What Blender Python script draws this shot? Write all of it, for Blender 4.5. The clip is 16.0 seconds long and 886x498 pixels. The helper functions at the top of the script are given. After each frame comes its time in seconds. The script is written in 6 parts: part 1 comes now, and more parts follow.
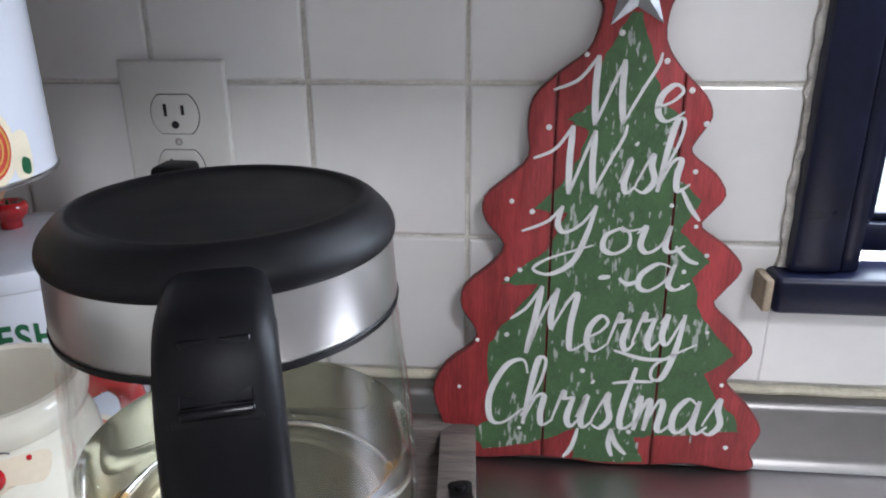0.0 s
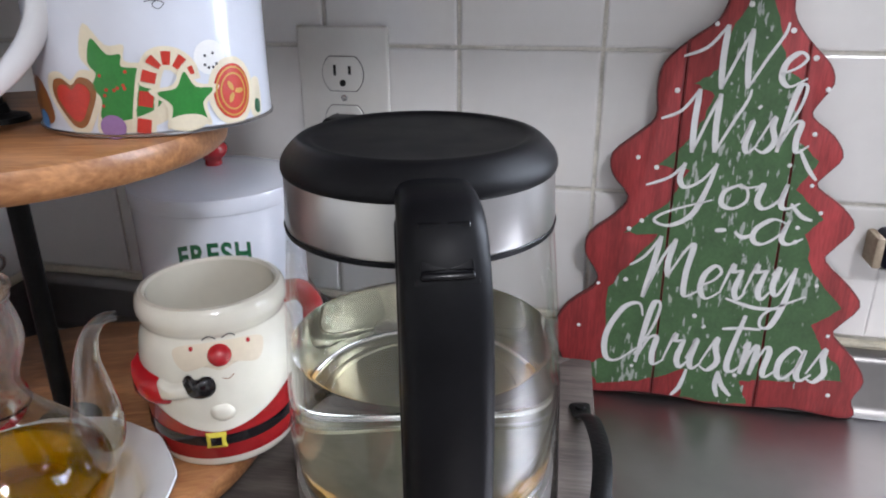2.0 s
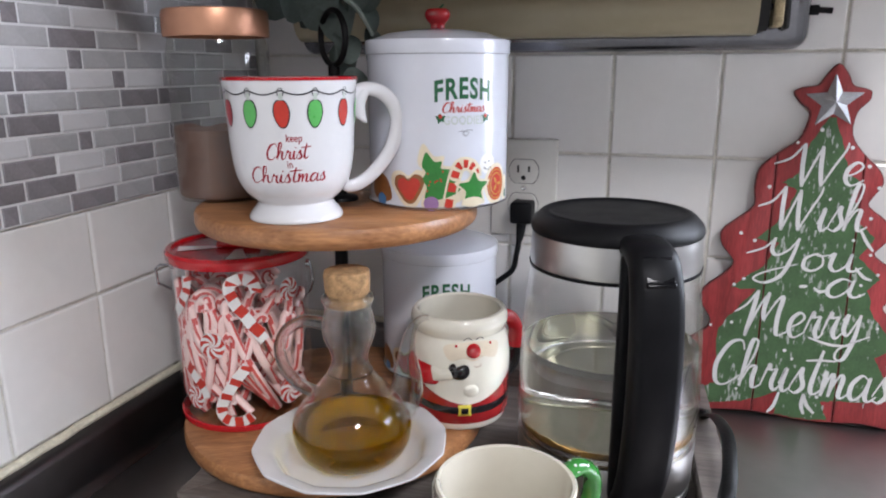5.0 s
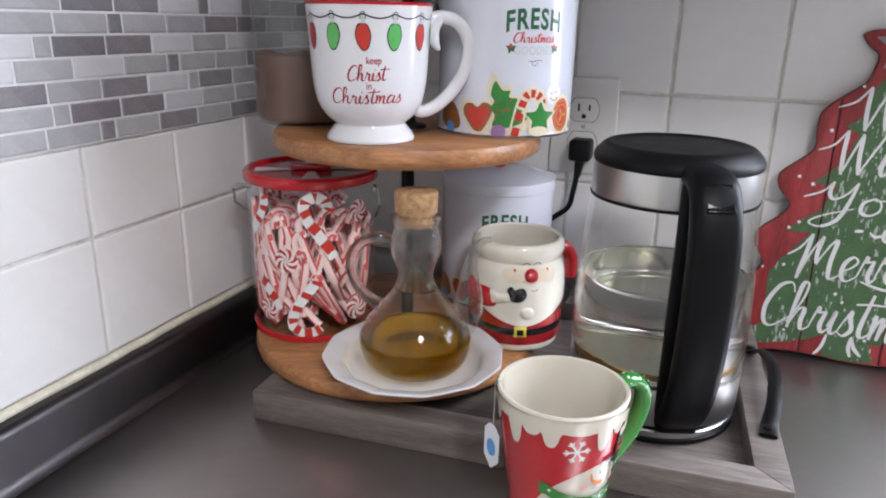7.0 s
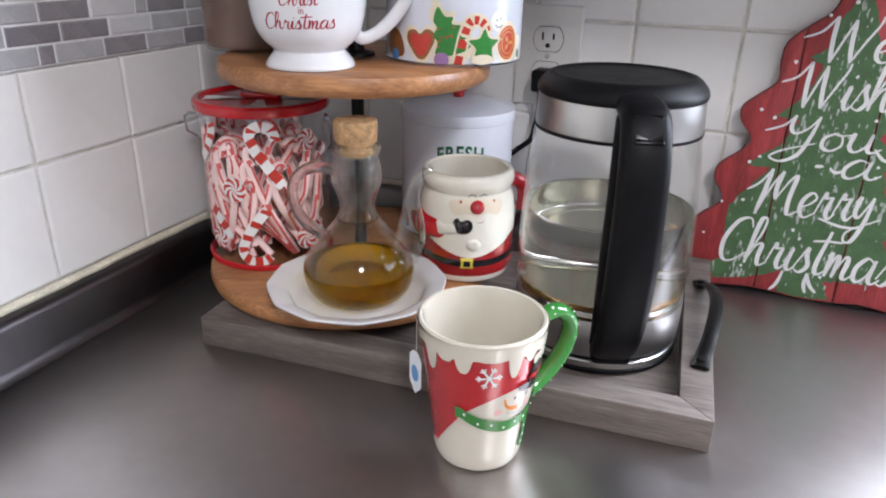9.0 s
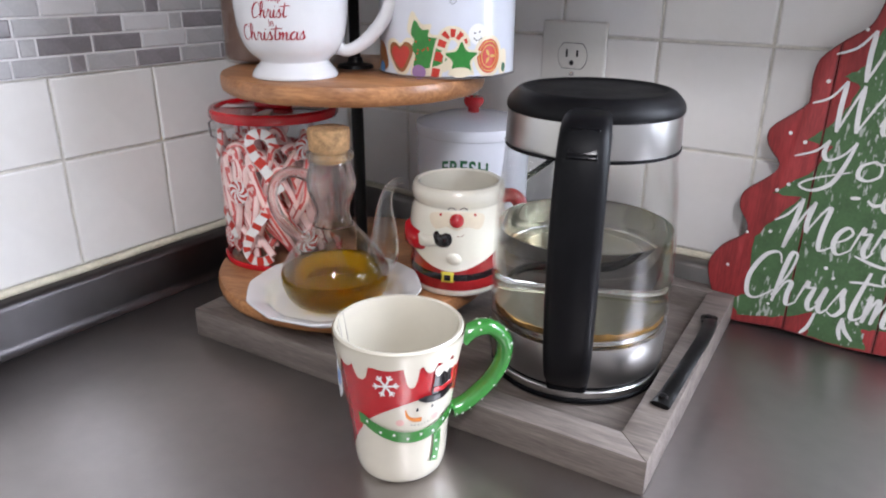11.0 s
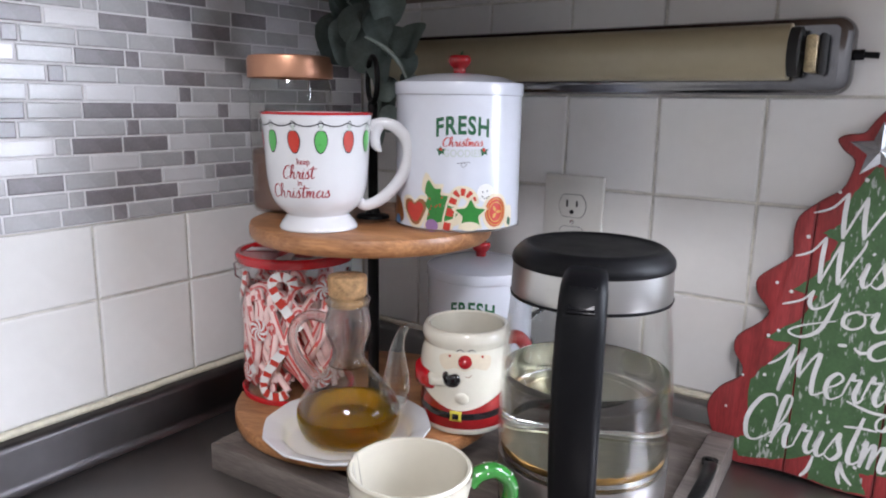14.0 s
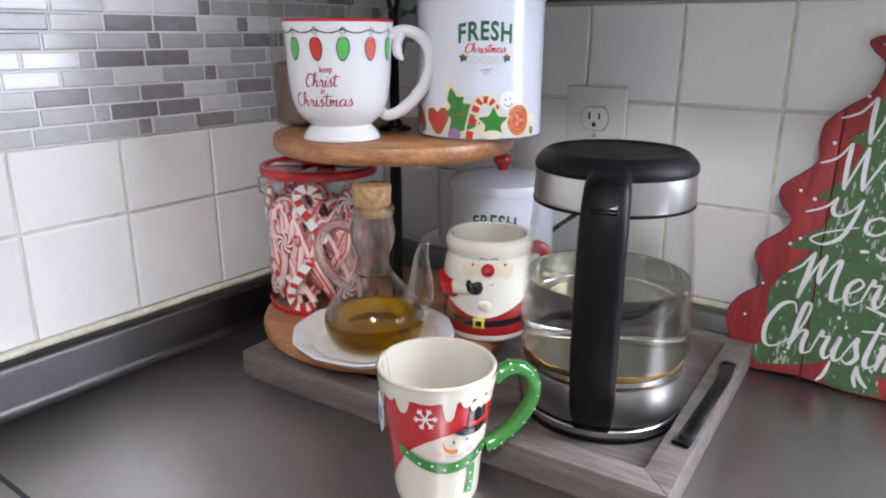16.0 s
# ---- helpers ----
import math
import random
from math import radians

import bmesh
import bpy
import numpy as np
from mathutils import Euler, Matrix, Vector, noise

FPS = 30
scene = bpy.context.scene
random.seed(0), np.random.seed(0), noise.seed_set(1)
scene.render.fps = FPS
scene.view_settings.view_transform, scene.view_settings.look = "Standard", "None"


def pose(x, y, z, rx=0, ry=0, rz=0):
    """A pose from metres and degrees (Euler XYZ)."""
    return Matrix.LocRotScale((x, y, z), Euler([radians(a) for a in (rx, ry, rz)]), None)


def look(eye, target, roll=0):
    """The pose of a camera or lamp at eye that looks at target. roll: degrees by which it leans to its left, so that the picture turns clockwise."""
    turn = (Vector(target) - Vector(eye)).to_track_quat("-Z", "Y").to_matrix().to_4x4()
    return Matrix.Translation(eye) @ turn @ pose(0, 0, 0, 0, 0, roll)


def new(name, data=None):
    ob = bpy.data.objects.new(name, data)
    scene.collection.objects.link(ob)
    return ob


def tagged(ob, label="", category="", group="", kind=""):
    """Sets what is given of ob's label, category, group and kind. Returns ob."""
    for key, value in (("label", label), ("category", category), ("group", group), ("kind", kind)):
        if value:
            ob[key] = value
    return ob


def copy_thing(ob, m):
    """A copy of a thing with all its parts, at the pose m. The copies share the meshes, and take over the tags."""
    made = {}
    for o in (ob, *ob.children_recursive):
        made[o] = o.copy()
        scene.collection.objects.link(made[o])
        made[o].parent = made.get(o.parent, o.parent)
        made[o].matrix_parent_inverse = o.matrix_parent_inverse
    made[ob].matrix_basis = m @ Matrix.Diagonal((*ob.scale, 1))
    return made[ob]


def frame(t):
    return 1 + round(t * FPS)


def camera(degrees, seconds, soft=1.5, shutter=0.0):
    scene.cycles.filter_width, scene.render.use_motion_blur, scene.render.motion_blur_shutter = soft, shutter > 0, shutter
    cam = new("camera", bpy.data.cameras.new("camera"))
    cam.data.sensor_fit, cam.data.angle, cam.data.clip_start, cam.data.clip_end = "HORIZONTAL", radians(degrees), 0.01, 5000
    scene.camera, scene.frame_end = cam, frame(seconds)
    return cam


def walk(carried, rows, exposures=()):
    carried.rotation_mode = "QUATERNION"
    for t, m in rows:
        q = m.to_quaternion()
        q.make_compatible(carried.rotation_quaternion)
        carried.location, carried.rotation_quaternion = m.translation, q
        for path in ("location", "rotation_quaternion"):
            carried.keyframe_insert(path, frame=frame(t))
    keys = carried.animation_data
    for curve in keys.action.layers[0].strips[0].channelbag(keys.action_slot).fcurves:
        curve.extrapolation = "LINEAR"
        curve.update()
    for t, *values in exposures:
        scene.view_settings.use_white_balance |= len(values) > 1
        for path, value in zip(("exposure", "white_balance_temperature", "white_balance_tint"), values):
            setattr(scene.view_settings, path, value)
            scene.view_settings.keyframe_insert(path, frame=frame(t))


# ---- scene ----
cam = camera(64.2, 16.0, 2.0)
PATH = [
    (0, (0.5797, -0.4831, 0.3352), (0.4852, 0.4518, -0.0069), -0.45),
    (0.5, (0.5770, -0.5040, 0.3352), (0.4555, 0.4262, -0.0113), -0.14),
    (1, (0.5665, -0.5197, 0.3346), (0.4145, 0.4047, -0.0152), 0.11),
    (1.5, (0.5664, -0.5310, 0.3318), (0.3773, 0.3810, -0.0321), 0.00),
    (2, (0.5529, -0.5587, 0.3323), (0.3440, 0.3485, -0.0329), -0.44),
    (2.5, (0.5295, -0.6204, 0.3439), (0.3071, 0.2873, -0.0119), -1.81),
    (3, (0.5101, -0.6841, 0.3474), (0.2934, 0.2345, 0.0170), -1.16),
    (3.5, (0.5096, -0.7301, 0.3555), (0.2833, 0.1955, 0.0523), -0.26),
    (4, (0.5103, -0.7577, 0.3655), (0.2622, 0.1738, 0.0995), -0.64),
    (4.2, (0.5080, -0.7694, 0.3710), (0.2548, 0.1644, 0.1183), -0.70),
    (6.3, (0.4800, -0.8439, 0.3656), (0.1364, 0.0600, 0.1106), 1.26),
    (6.5, (0.4818, -0.8473, 0.3602), (0.1364, 0.0519, 0.0916), 1.15),
    (7, (0.4862, -0.8496, 0.3516), (0.1519, 0.0416, 0.0451), 1.14),
    (7.5, (0.4863, -0.8507, 0.3481), (0.1690, 0.0329, 0.0037), 0.91),
    (8, (0.4923, -0.8527, 0.3491), (0.1894, 0.0258, -0.0205), 0.95),
    (8.5, (0.5121, -0.8446, 0.3507), (0.2097, 0.0263, -0.0368), 1.19),
    (10.8, (0.6822, -0.7607, 0.3391), (0.1377, -0.0052, -0.0252), 0.18),
    (11, (0.6874, -0.7554, 0.3401), (0.1579, 0.0114, -0.0227), 0.40),
    (11.5, (0.6953, -0.7488, 0.3462), (0.1975, 0.0433, -0.0069), 0.92),
    (12, (0.7005, -0.7487, 0.3557), (0.2073, 0.0585, 0.0315), 1.06),
    (12.5, (0.7043, -0.7533, 0.3667), (0.2051, 0.0643, 0.0797), 1.08),
    (13, (0.7060, -0.7615, 0.3711), (0.1870, 0.0572, 0.1255), 1.04),
    (13.5, (0.7039, -0.7732, 0.3748), (0.1626, 0.0397, 0.1595), 0.68),
    (14, (0.7043, -0.7869, 0.3753), (0.1396, 0.0132, 0.1727), 0.92),
    (14.5, (0.7056, -0.7984, 0.3707), (0.1225, -0.0159, 0.1525), 0.86),
    (15, (0.7071, -0.8073, 0.3648), (0.1168, -0.0380, 0.1205), 0.59),
    (15.5, (0.7081, -0.8085, 0.3578), (0.1219, -0.0442, 0.0889), 0.27),
    (16, (0.7075, -0.8012, 0.3528), (0.1376, -0.0330, 0.0609), 0.18),
]
walk(cam, [(t, look(eye, target, roll)) for t, eye, target, roll in PATH], [(0, -0.36, 6280, 8), (1.5, -0.33, 6300, 9), (2.5, -0.20, 6450, 10), (4, -0.16, 6480, 10), (6.5, -0.18, 6480, 11), (8.5, -0.10, 6480, 11), (12, -0.14, 6460, 11), (16, -0.20, 6440, 11)])

# ---- world and lights ----
world = bpy.data.worlds.new("world")
scene.world = world
world.use_nodes = True
wn = world.node_tree.nodes
sky = wn.new("ShaderNodeTexSky")
sky.sky_type, sky.sun_disc = 'NISHITA', False
sky.sun_elevation, sky.sun_rotation = radians(35), radians(200)
world.node_tree.links.new(sky.outputs[0], wn["Background"].inputs[0])
wn["Background"].inputs[1].default_value = 0.12


def area(name, m, w, h, watts, rgb):
    l = bpy.data.lights.new(name, 'AREA')
    l.shape, l.size, l.size_y, l.energy, l.color = 'RECTANGLE', w, h, watts, rgb
    ob = new(name, l)
    ob.matrix_world = m
    return ob


# the room's ceiling lamp, and the daylight that comes in by the window
area("ceiling_lamp_light", look((1.25, -1.62, 1.44), (1.25, -1.62, 0)), 0.30, 0.30, 34.0, (0.955, 0.945, 1.0))
area("window_daylight", look((1.285, -0.012, 0.575), (1.08, -1.2, 0.1)), 0.86, 0.82, 58.0, (0.80, 0.86, 1.0))

# ---- materials ----


def ramp(nt, fac, stops):
    r = nt.nodes.new("ShaderNodeValToRGB")
    els = r.color_ramp.elements
    while len(els) < len(stops):
        els.new(0.5)
    for e, (p, c) in zip(els, stops):
        e.position, e.color = p, (*c, 1)
    nt.links.new(fac, r.inputs[0])
    return r.outputs[0]


def mat(name, base, rough=0.5, metal=0.0, var=0.12, scale=40.0, bump=0.0, bscale=None, stretch=(1, 1, 1), coat=0.0, rand=0.0, spec=0.5, rvar=0.1):
    """A surface whose colour and gloss vary at two scales, with fine relief."""
    m = bpy.data.materials.new(name)
    m.use_nodes = True
    nt = m.node_tree
    b = nt.nodes["Principled BSDF"]
    b.inputs["Metallic"].default_value = metal
    b.inputs["Specular IOR Level"].default_value = spec
    b.inputs["Coat Weight"].default_value = coat
    b.inputs["Coat Roughness"].default_value = 0.08
    tc = nt.nodes.new("ShaderNodeTexCoord")
    mp = nt.nodes.new("ShaderNodeMapping")
    mp.inputs["Scale"].default_value = stretch
    nt.links.new(tc.outputs["Object"], mp.inputs[0])
    n1, n2 = nt.nodes.new("ShaderNodeTexNoise"), nt.nodes.new("ShaderNodeTexNoise")
    for n, s in ((n1, scale), (n2, scale * 6)):
        n.inputs["Scale"].default_value, n.inputs["Detail"].default_value = s, 4
        nt.links.new(mp.outputs[0], n.inputs["Vector"])
    mix = nt.nodes.new("ShaderNodeMath")
    mix.operation = 'MULTIPLY_ADD'
    mix.inputs[1].default_value = 0.4
    nt.links.new(n2.outputs[0], mix.inputs[0])
    half = nt.nodes.new("ShaderNodeMath")
    half.operation = 'MULTIPLY'
    half.inputs[1].default_value = 0.6
    nt.links.new(n1.outputs[0], half.inputs[0])
    nt.links.new(half.outputs[0], mix.inputs[2])
    lo, hi = [c * (1 - var) for c in base], [min(1, c * (1 + var)) for c in base]
    col = ramp(nt, mix.outputs[0], [(0.32, lo), (0.68, hi)])
    if rand:
        oi = nt.nodes.new("ShaderNodeObjectInfo")
        hsv = nt.nodes.new("ShaderNodeHueSaturation")
        k = nt.nodes.new("ShaderNodeMapRange")
        k.inputs["To Min"].default_value, k.inputs["To Max"].default_value = 1 - rand, 1 + rand
        nt.links.new(oi.outputs["Random"], k.inputs[0])
        nt.links.new(k.outputs[0], hsv.inputs["Value"])
        nt.links.new(col, hsv.inputs["Color"])
        col = hsv.outputs[0]
    nt.links.new(col, b.inputs["Base Color"])
    rr = nt.nodes.new("ShaderNodeMapRange")
    rr.inputs["To Min"].default_value, rr.inputs["To Max"].default_value = max(0.02, rough * (1 - rvar * 2)), min(1, rough * (1 + rvar * 2))
    nt.links.new(n1.outputs[0], rr.inputs[0])
    nt.links.new(rr.outputs[0], b.inputs["Roughness"])
    if bump:
        bp = nt.nodes.new("ShaderNodeBump")
        bp.inputs["Strength"].default_value, bp.inputs["Distance"].default_value = bump, 0.001
        src = n2
        if bscale:
            src = nt.nodes.new("ShaderNodeTexNoise")
            src.inputs["Scale"].default_value, src.inputs["Detail"].default_value = bscale, 3
            nt.links.new(mp.outputs[0], src.inputs["Vector"])
        nt.links.new(src.outputs[0], bp.inputs["Height"])
        nt.links.new(bp.outputs[0], b.inputs["Normal"])
    return m


def wood(name, dark, light, scale=60.0, stretch=(1, 12, 12), rough=0.5, bump=0.3, coat=0.0, knots=0.5):
    m = bpy.data.materials.new(name)
    m.use_nodes = True
    nt = m.node_tree
    b = nt.nodes["Principled BSDF"]
    tc, mp = nt.nodes.new("ShaderNodeTexCoord"), nt.nodes.new("ShaderNodeMapping")
    mp.inputs["Scale"].default_value = stretch
    nt.links.new(tc.outputs["Object"], mp.inputs[0])
    big, fine = nt.nodes.new("ShaderNodeTexNoise"), nt.nodes.new("ShaderNodeTexNoise")
    big.inputs["Scale"].default_value, big.inputs["Detail"].default_value, big.inputs["Distortion"].default_value = scale * 0.12, 5, knots
    fine.inputs["Scale"].default_value, fine.inputs["Detail"].default_value = scale, 6
    for n in (big, fine):
        nt.links.new(mp.outputs[0], n.inputs["Vector"])
    add = nt.nodes.new("ShaderNodeMix")
    add.inputs[0].default_value = 0.45
    nt.links.new(big.outputs[0], add.inputs[2])
    nt.links.new(fine.outputs[0], add.inputs[3])
    mid = [0.55 * a + 0.45 * c for a, c in zip(dark, light)]
    nt.links.new(ramp(nt, add.outputs[0], [(0.34, dark), (0.5, mid), (0.64, light)]), b.inputs["Base Color"])
    b.inputs["Roughness"].default_value, b.inputs["Coat Weight"].default_value = rough, coat
    bp = nt.nodes.new("ShaderNodeBump")
    bp.inputs["Strength"].default_value, bp.inputs["Distance"].default_value = bump, 0.0006
    nt.links.new(fine.outputs[0], bp.inputs["Height"])
    nt.links.new(bp.outputs[0], b.inputs["Normal"])
    return m


def worn_paint(name, base, under, start, var):
    """Brushed paint rubbed through to what lies under it in upright flecks that gather in patches."""
    m = mat(name, base, 0.55, var=var, scale=60, bump=0.25)
    nt = m.node_tree
    b = nt.nodes["Principled BSDF"]
    paint = b.inputs["Base Color"].links[0].from_socket
    tc = nt.nodes.new("ShaderNodeTexCoord")
    fleck, patch = nt.nodes.new("ShaderNodeTexNoise"), nt.nodes.new("ShaderNodeTexNoise")
    for n, sc, stretch in ((fleck, 260.0, (1.0, 1.0, 0.32)), (patch, 38.0, (1.0, 1.0, 0.6))):
        mp = nt.nodes.new("ShaderNodeMapping")
        mp.inputs["Scale"].default_value = stretch
        nt.links.new(tc.outputs["Object"], mp.inputs[0])
        nt.links.new(mp.outputs[0], n.inputs["Vector"])
        n.inputs["Scale"].default_value, n.inputs["Detail"].default_value = sc, 5
    mean = nt.nodes.new("ShaderNodeMix")
    mean.inputs[0].default_value = 0.45
    nt.links.new(fleck.outputs[0], mean.inputs[2])
    nt.links.new(patch.outputs[0], mean.inputs[3])
    cut = nt.nodes.new("ShaderNodeMapRange")
    cut.inputs["From Min"].default_value, cut.inputs["From Max"].default_value = start, start + 0.03
    nt.links.new(mean.outputs[0], cut.inputs[0])
    mix = nt.nodes.new("ShaderNodeMix")
    mix.data_type = 'RGBA'
    nt.links.new(cut.outputs[0], mix.inputs[0])
    nt.links.new(paint, mix.inputs[6])
    mix.inputs[7].default_value = (*under, 1)
    nt.links.new(mix.outputs[2], b.inputs["Base Color"])
    return m


def thin_glass(name, tint, gloss=1.0, edge=0.7, power=3.5, least=0.045):
    """A thin clear wall: it lets light straight through and mirrors more at a slant."""
    m = bpy.data.materials.new(name)
    m.use_nodes = True
    nt = m.node_tree
    nt.nodes.clear()
    out = nt.nodes.new("ShaderNodeOutputMaterial")
    tr, gl, mx, fr = (nt.nodes.new(k) for k in ("ShaderNodeBsdfTransparent", "ShaderNodeBsdfGlossy", "ShaderNodeMixShader", "ShaderNodeLayerWeight"))
    tr.inputs[0].default_value = (*tint, 1)
    gl.inputs["Roughness"].default_value = 0.03
    gl.inputs["Color"].default_value = (gloss, gloss, gloss, 1)
    fr.inputs[0].default_value = 0.5
    pw, ma = nt.nodes.new("ShaderNodeMath"), nt.nodes.new("ShaderNodeMath")
    pw.operation, ma.operation = 'POWER', 'MULTIPLY_ADD'
    pw.inputs[1].default_value, ma.inputs[1].default_value, ma.inputs[2].default_value = power, edge, least
    nt.links.new(fr.outputs["Facing"], pw.inputs[0])
    nt.links.new(pw.outputs[0], ma.inputs[0])
    nt.links.new(ma.outputs[0], mx.inputs[0])
    nt.links.new(tr.outputs[0], mx.inputs[1])
    nt.links.new(gl.outputs[0], mx.inputs[2])
    nt.links.new(mx.outputs[0], out.inputs[0])
    return m


def liquid(name, tint, ior, clear):
    """A clear liquid; part of the light goes straight through, as bent light would brighten what lies behind."""
    m = bpy.data.materials.new(name)
    m.use_nodes = True
    nt = m.node_tree
    nt.nodes.clear()
    out = nt.nodes.new("ShaderNodeOutputMaterial")
    tr, gl, mx = (nt.nodes.new(k) for k in ("ShaderNodeBsdfTransparent", "ShaderNodeBsdfGlass", "ShaderNodeMixShader"))
    tr.inputs[0].default_value = (*tint, 1)
    gl.inputs["Color"].default_value = (*tint, 1)
    gl.inputs["IOR"].default_value, gl.inputs["Roughness"].default_value = ior, 0.01
    mx.inputs[0].default_value = 1 - clear
    nt.links.new(tr.outputs[0], mx.inputs[1])
    nt.links.new(gl.outputs[0], mx.inputs[2])
    nt.links.new(mx.outputs[0], out.inputs[0])
    return m


TILE = mat("glazed_white_tile", (0.76, 0.75, 0.73), 0.16, var=0.03, scale=14, bump=0.06, bscale=22, rand=0.03, coat=0.3)
GROUT = mat("grout", (0.66, 0.64, 0.58), 0.9, var=0.25, scale=60, bump=0.4)
CAULK = mat("old_caulk", (0.62, 0.58, 0.46), 0.6, var=0.2, scale=50, bump=0.3)
MOS_W = mat("mosaic_white", (0.64, 0.64, 0.655), 0.22, var=0.04, scale=50, rand=0.05, coat=0.12)
MOS_L = mat("mosaic_light_grey", (0.43, 0.43, 0.44), 0.22, var=0.1, scale=50, rand=0.08, coat=0.12)
MOS_D = mat("mosaic_dark_grey", (0.245, 0.23, 0.245), 0.22, var=0.15, scale=60, rand=0.12, coat=0.12)
MOS_J = mat("mosaic_joint", (0.70, 0.70, 0.71), 0.8, var=0.08, scale=60)
STEEL = mat("brushed_counter_steel", (0.41, 0.385, 0.375), 0.35, 1.0, var=0.07, scale=9, rvar=0.10)
# one upstand steel in two tones: west run's shade, north run's window light
SPLASH_SHADED = mat("splash_steel_shaded", (0.095, 0.089, 0.091), 0.38, 1.0, var=0.12, scale=8, rvar=0.08)
SPLASH_LIT = mat("splash_steel_lit", (0.25, 0.24, 0.235), 0.36, 1.0, var=0.12, scale=8, rvar=0.08)
PAINT = mat("wall_paint", (0.36, 0.355, 0.35), 0.7, var=0.04, scale=6)
CEIL = mat("ceiling_paint", (0.74, 0.73, 0.70), 0.8, var=0.03, scale=5)
FLOOR = mat("floor_vinyl", (0.30, 0.27, 0.23), 0.5, var=0.15, scale=8)
CABINET = wood("cabinet_wood", (0.10, 0.055, 0.03), (0.22, 0.13, 0.075), 40, (6, 6, 1), 0.45)
NAVY = mat("navy_gloss_paint", (0.006, 0.008, 0.024), 0.3, var=0.4, scale=40, bump=0.15, bscale=60, spec=0.25)
RAWWOOD = mat("bare_wood_edge", (0.36, 0.29, 0.21), 0.8, var=0.3, scale=90, bump=0.4)
PLASTER = mat("chipped_plaster", (0.52, 0.50, 0.46), 0.95, var=0.35, scale=120, bump=0.8)
PANE = thin_glass("window_glass", (0.95, 0.97, 0.97))
SKYCARD = bpy.data.materials.new("bright_outdoors")
SKYCARD.use_nodes = True
SKYCARD.node_tree.nodes["Principled BSDF"].inputs["Emission Color"].default_value = (0.86, 0.93, 1.0, 1)
SKYCARD.node_tree.nodes["Principled BSDF"].inputs["Emission Strength"].default_value = 2.2
PLASTIC_W = mat("ivory_plastic", (0.66, 0.65, 0.61), 0.35, var=0.03, scale=30)
SLOT = mat("dark_slot", (0.015, 0.015, 0.015), 0.8, var=0.2)
BLACK = mat("black_plastic", (0.004, 0.004, 0.005), 0.44, var=0.3, scale=50, bump=0.05, bscale=900, spec=0.14)
BLKGLOSS = mat("glossy_black_plastic", (0.003, 0.003, 0.004), 0.22, var=0.2, scale=50, spec=0.2)
BLACK_M = mat("matte_black_plastic", (0.005, 0.005, 0.006), 0.46, var=0.3, scale=50, bump=0.1, bscale=1200, spec=0.15)
IRON = mat("black_iron", (0.006, 0.0057, 0.0057), 0.4, 0.0, var=0.35, scale=60, bump=0.3, spec=0.12)
KSTEEL = mat("brushed_kettle_steel", (0.54, 0.535, 0.525), 0.30, 1.0, var=0.03, scale=12, stretch=(1, 1, 3), rvar=0.05)
SEAM = mat("polished_seam", (0.62, 0.61, 0.58), 0.16, 1.0, var=0.1, scale=60)
CHROME = mat("worn_chrome", (0.19, 0.19, 0.20), 0.16, 1.0, var=0.15, scale=30, bump=0.15, bscale=30)
TUBEW = mat("yellowed_tube", (0.36, 0.315, 0.21), 0.35, var=0.06, scale=12)
RUST = mat("stained_socket", (0.42, 0.34, 0.2), 0.6, var=0.5, scale=120)
KGLASS = thin_glass("kettle_glass", (0.985, 0.988, 0.986), 1.0, 0.55, 4.0, 0.015)
JARPLASTIC = thin_glass("clear_plastic", (0.98, 0.98, 0.985), 1.0, 0.6, 3.5, 0.02)
JARGLASS = thin_glass("jar_glass", (0.88, 0.88, 0.86))
CRGLASS = thin_glass("cruet_glass", (0.97, 0.975, 0.96), 1.0, 0.8, 3.4, 0.018)
CRSOLID = thin_glass("cruet_blown_glass", (0.91, 0.915, 0.90), 1.0, 0.85, 1.5, 0.05)
RODGLASS = liquid("cruet_rod_glass", (0.965, 0.97, 0.96), 1.42, 0.35)
WATER = liquid("water", (0.985, 0.99, 0.985), 1.33, 0.0)
OIL = liquid("olive_oil", (0.83, 0.62, 0.012), 1.40, 0.12)
nt = OIL.node_tree
haze, cloudy = nt.nodes.new("ShaderNodeBsdfTranslucent"), nt.nodes.new("ShaderNodeMixShader")
haze.inputs["Color"].default_value = (0.62, 0.43, 0.008, 1)
cloudy.inputs[0].default_value = 0.14
nt.links.new(nt.nodes["Mix Shader"].outputs[0], cloudy.inputs[1])
nt.links.new(haze.outputs[0], cloudy.inputs[2])
nt.links.new(cloudy.outputs[0], nt.nodes["Material Output"].inputs[0])
STAIN = mat("brown_scale", (0.30, 0.16, 0.035), 0.5, var=0.5, scale=40, bump=0.3)
KBOTTOM = mat("kettle_floor", (0.19, 0.178, 0.12), 0.30, 0.9, var=0.22, scale=30)
nt = KBOTTOM.node_tree
b = nt.nodes["Principled BSDF"]
plain = b.inputs["Base Color"].links[0].from_socket
tc, flat_xy, length, wob, out_r = (nt.nodes.new(k) for k in ("ShaderNodeTexCoord", "ShaderNodeVectorMath", "ShaderNodeVectorMath", "ShaderNodeTexNoise", "ShaderNodeMath"))
flat_xy.operation, length.operation, out_r.operation = 'MULTIPLY', 'LENGTH', 'MULTIPLY_ADD'
flat_xy.inputs[1].default_value = (1, 1, 0)
wob.inputs["Scale"].default_value, wob.inputs["Detail"].default_value = 34, 4
out_r.inputs[1].default_value = 0.030
nt.links.new(tc.outputs["Object"], flat_xy.inputs[0])
nt.links.new(flat_xy.outputs[0], length.inputs[0])
nt.links.new(tc.outputs["Object"], wob.inputs["Vector"])
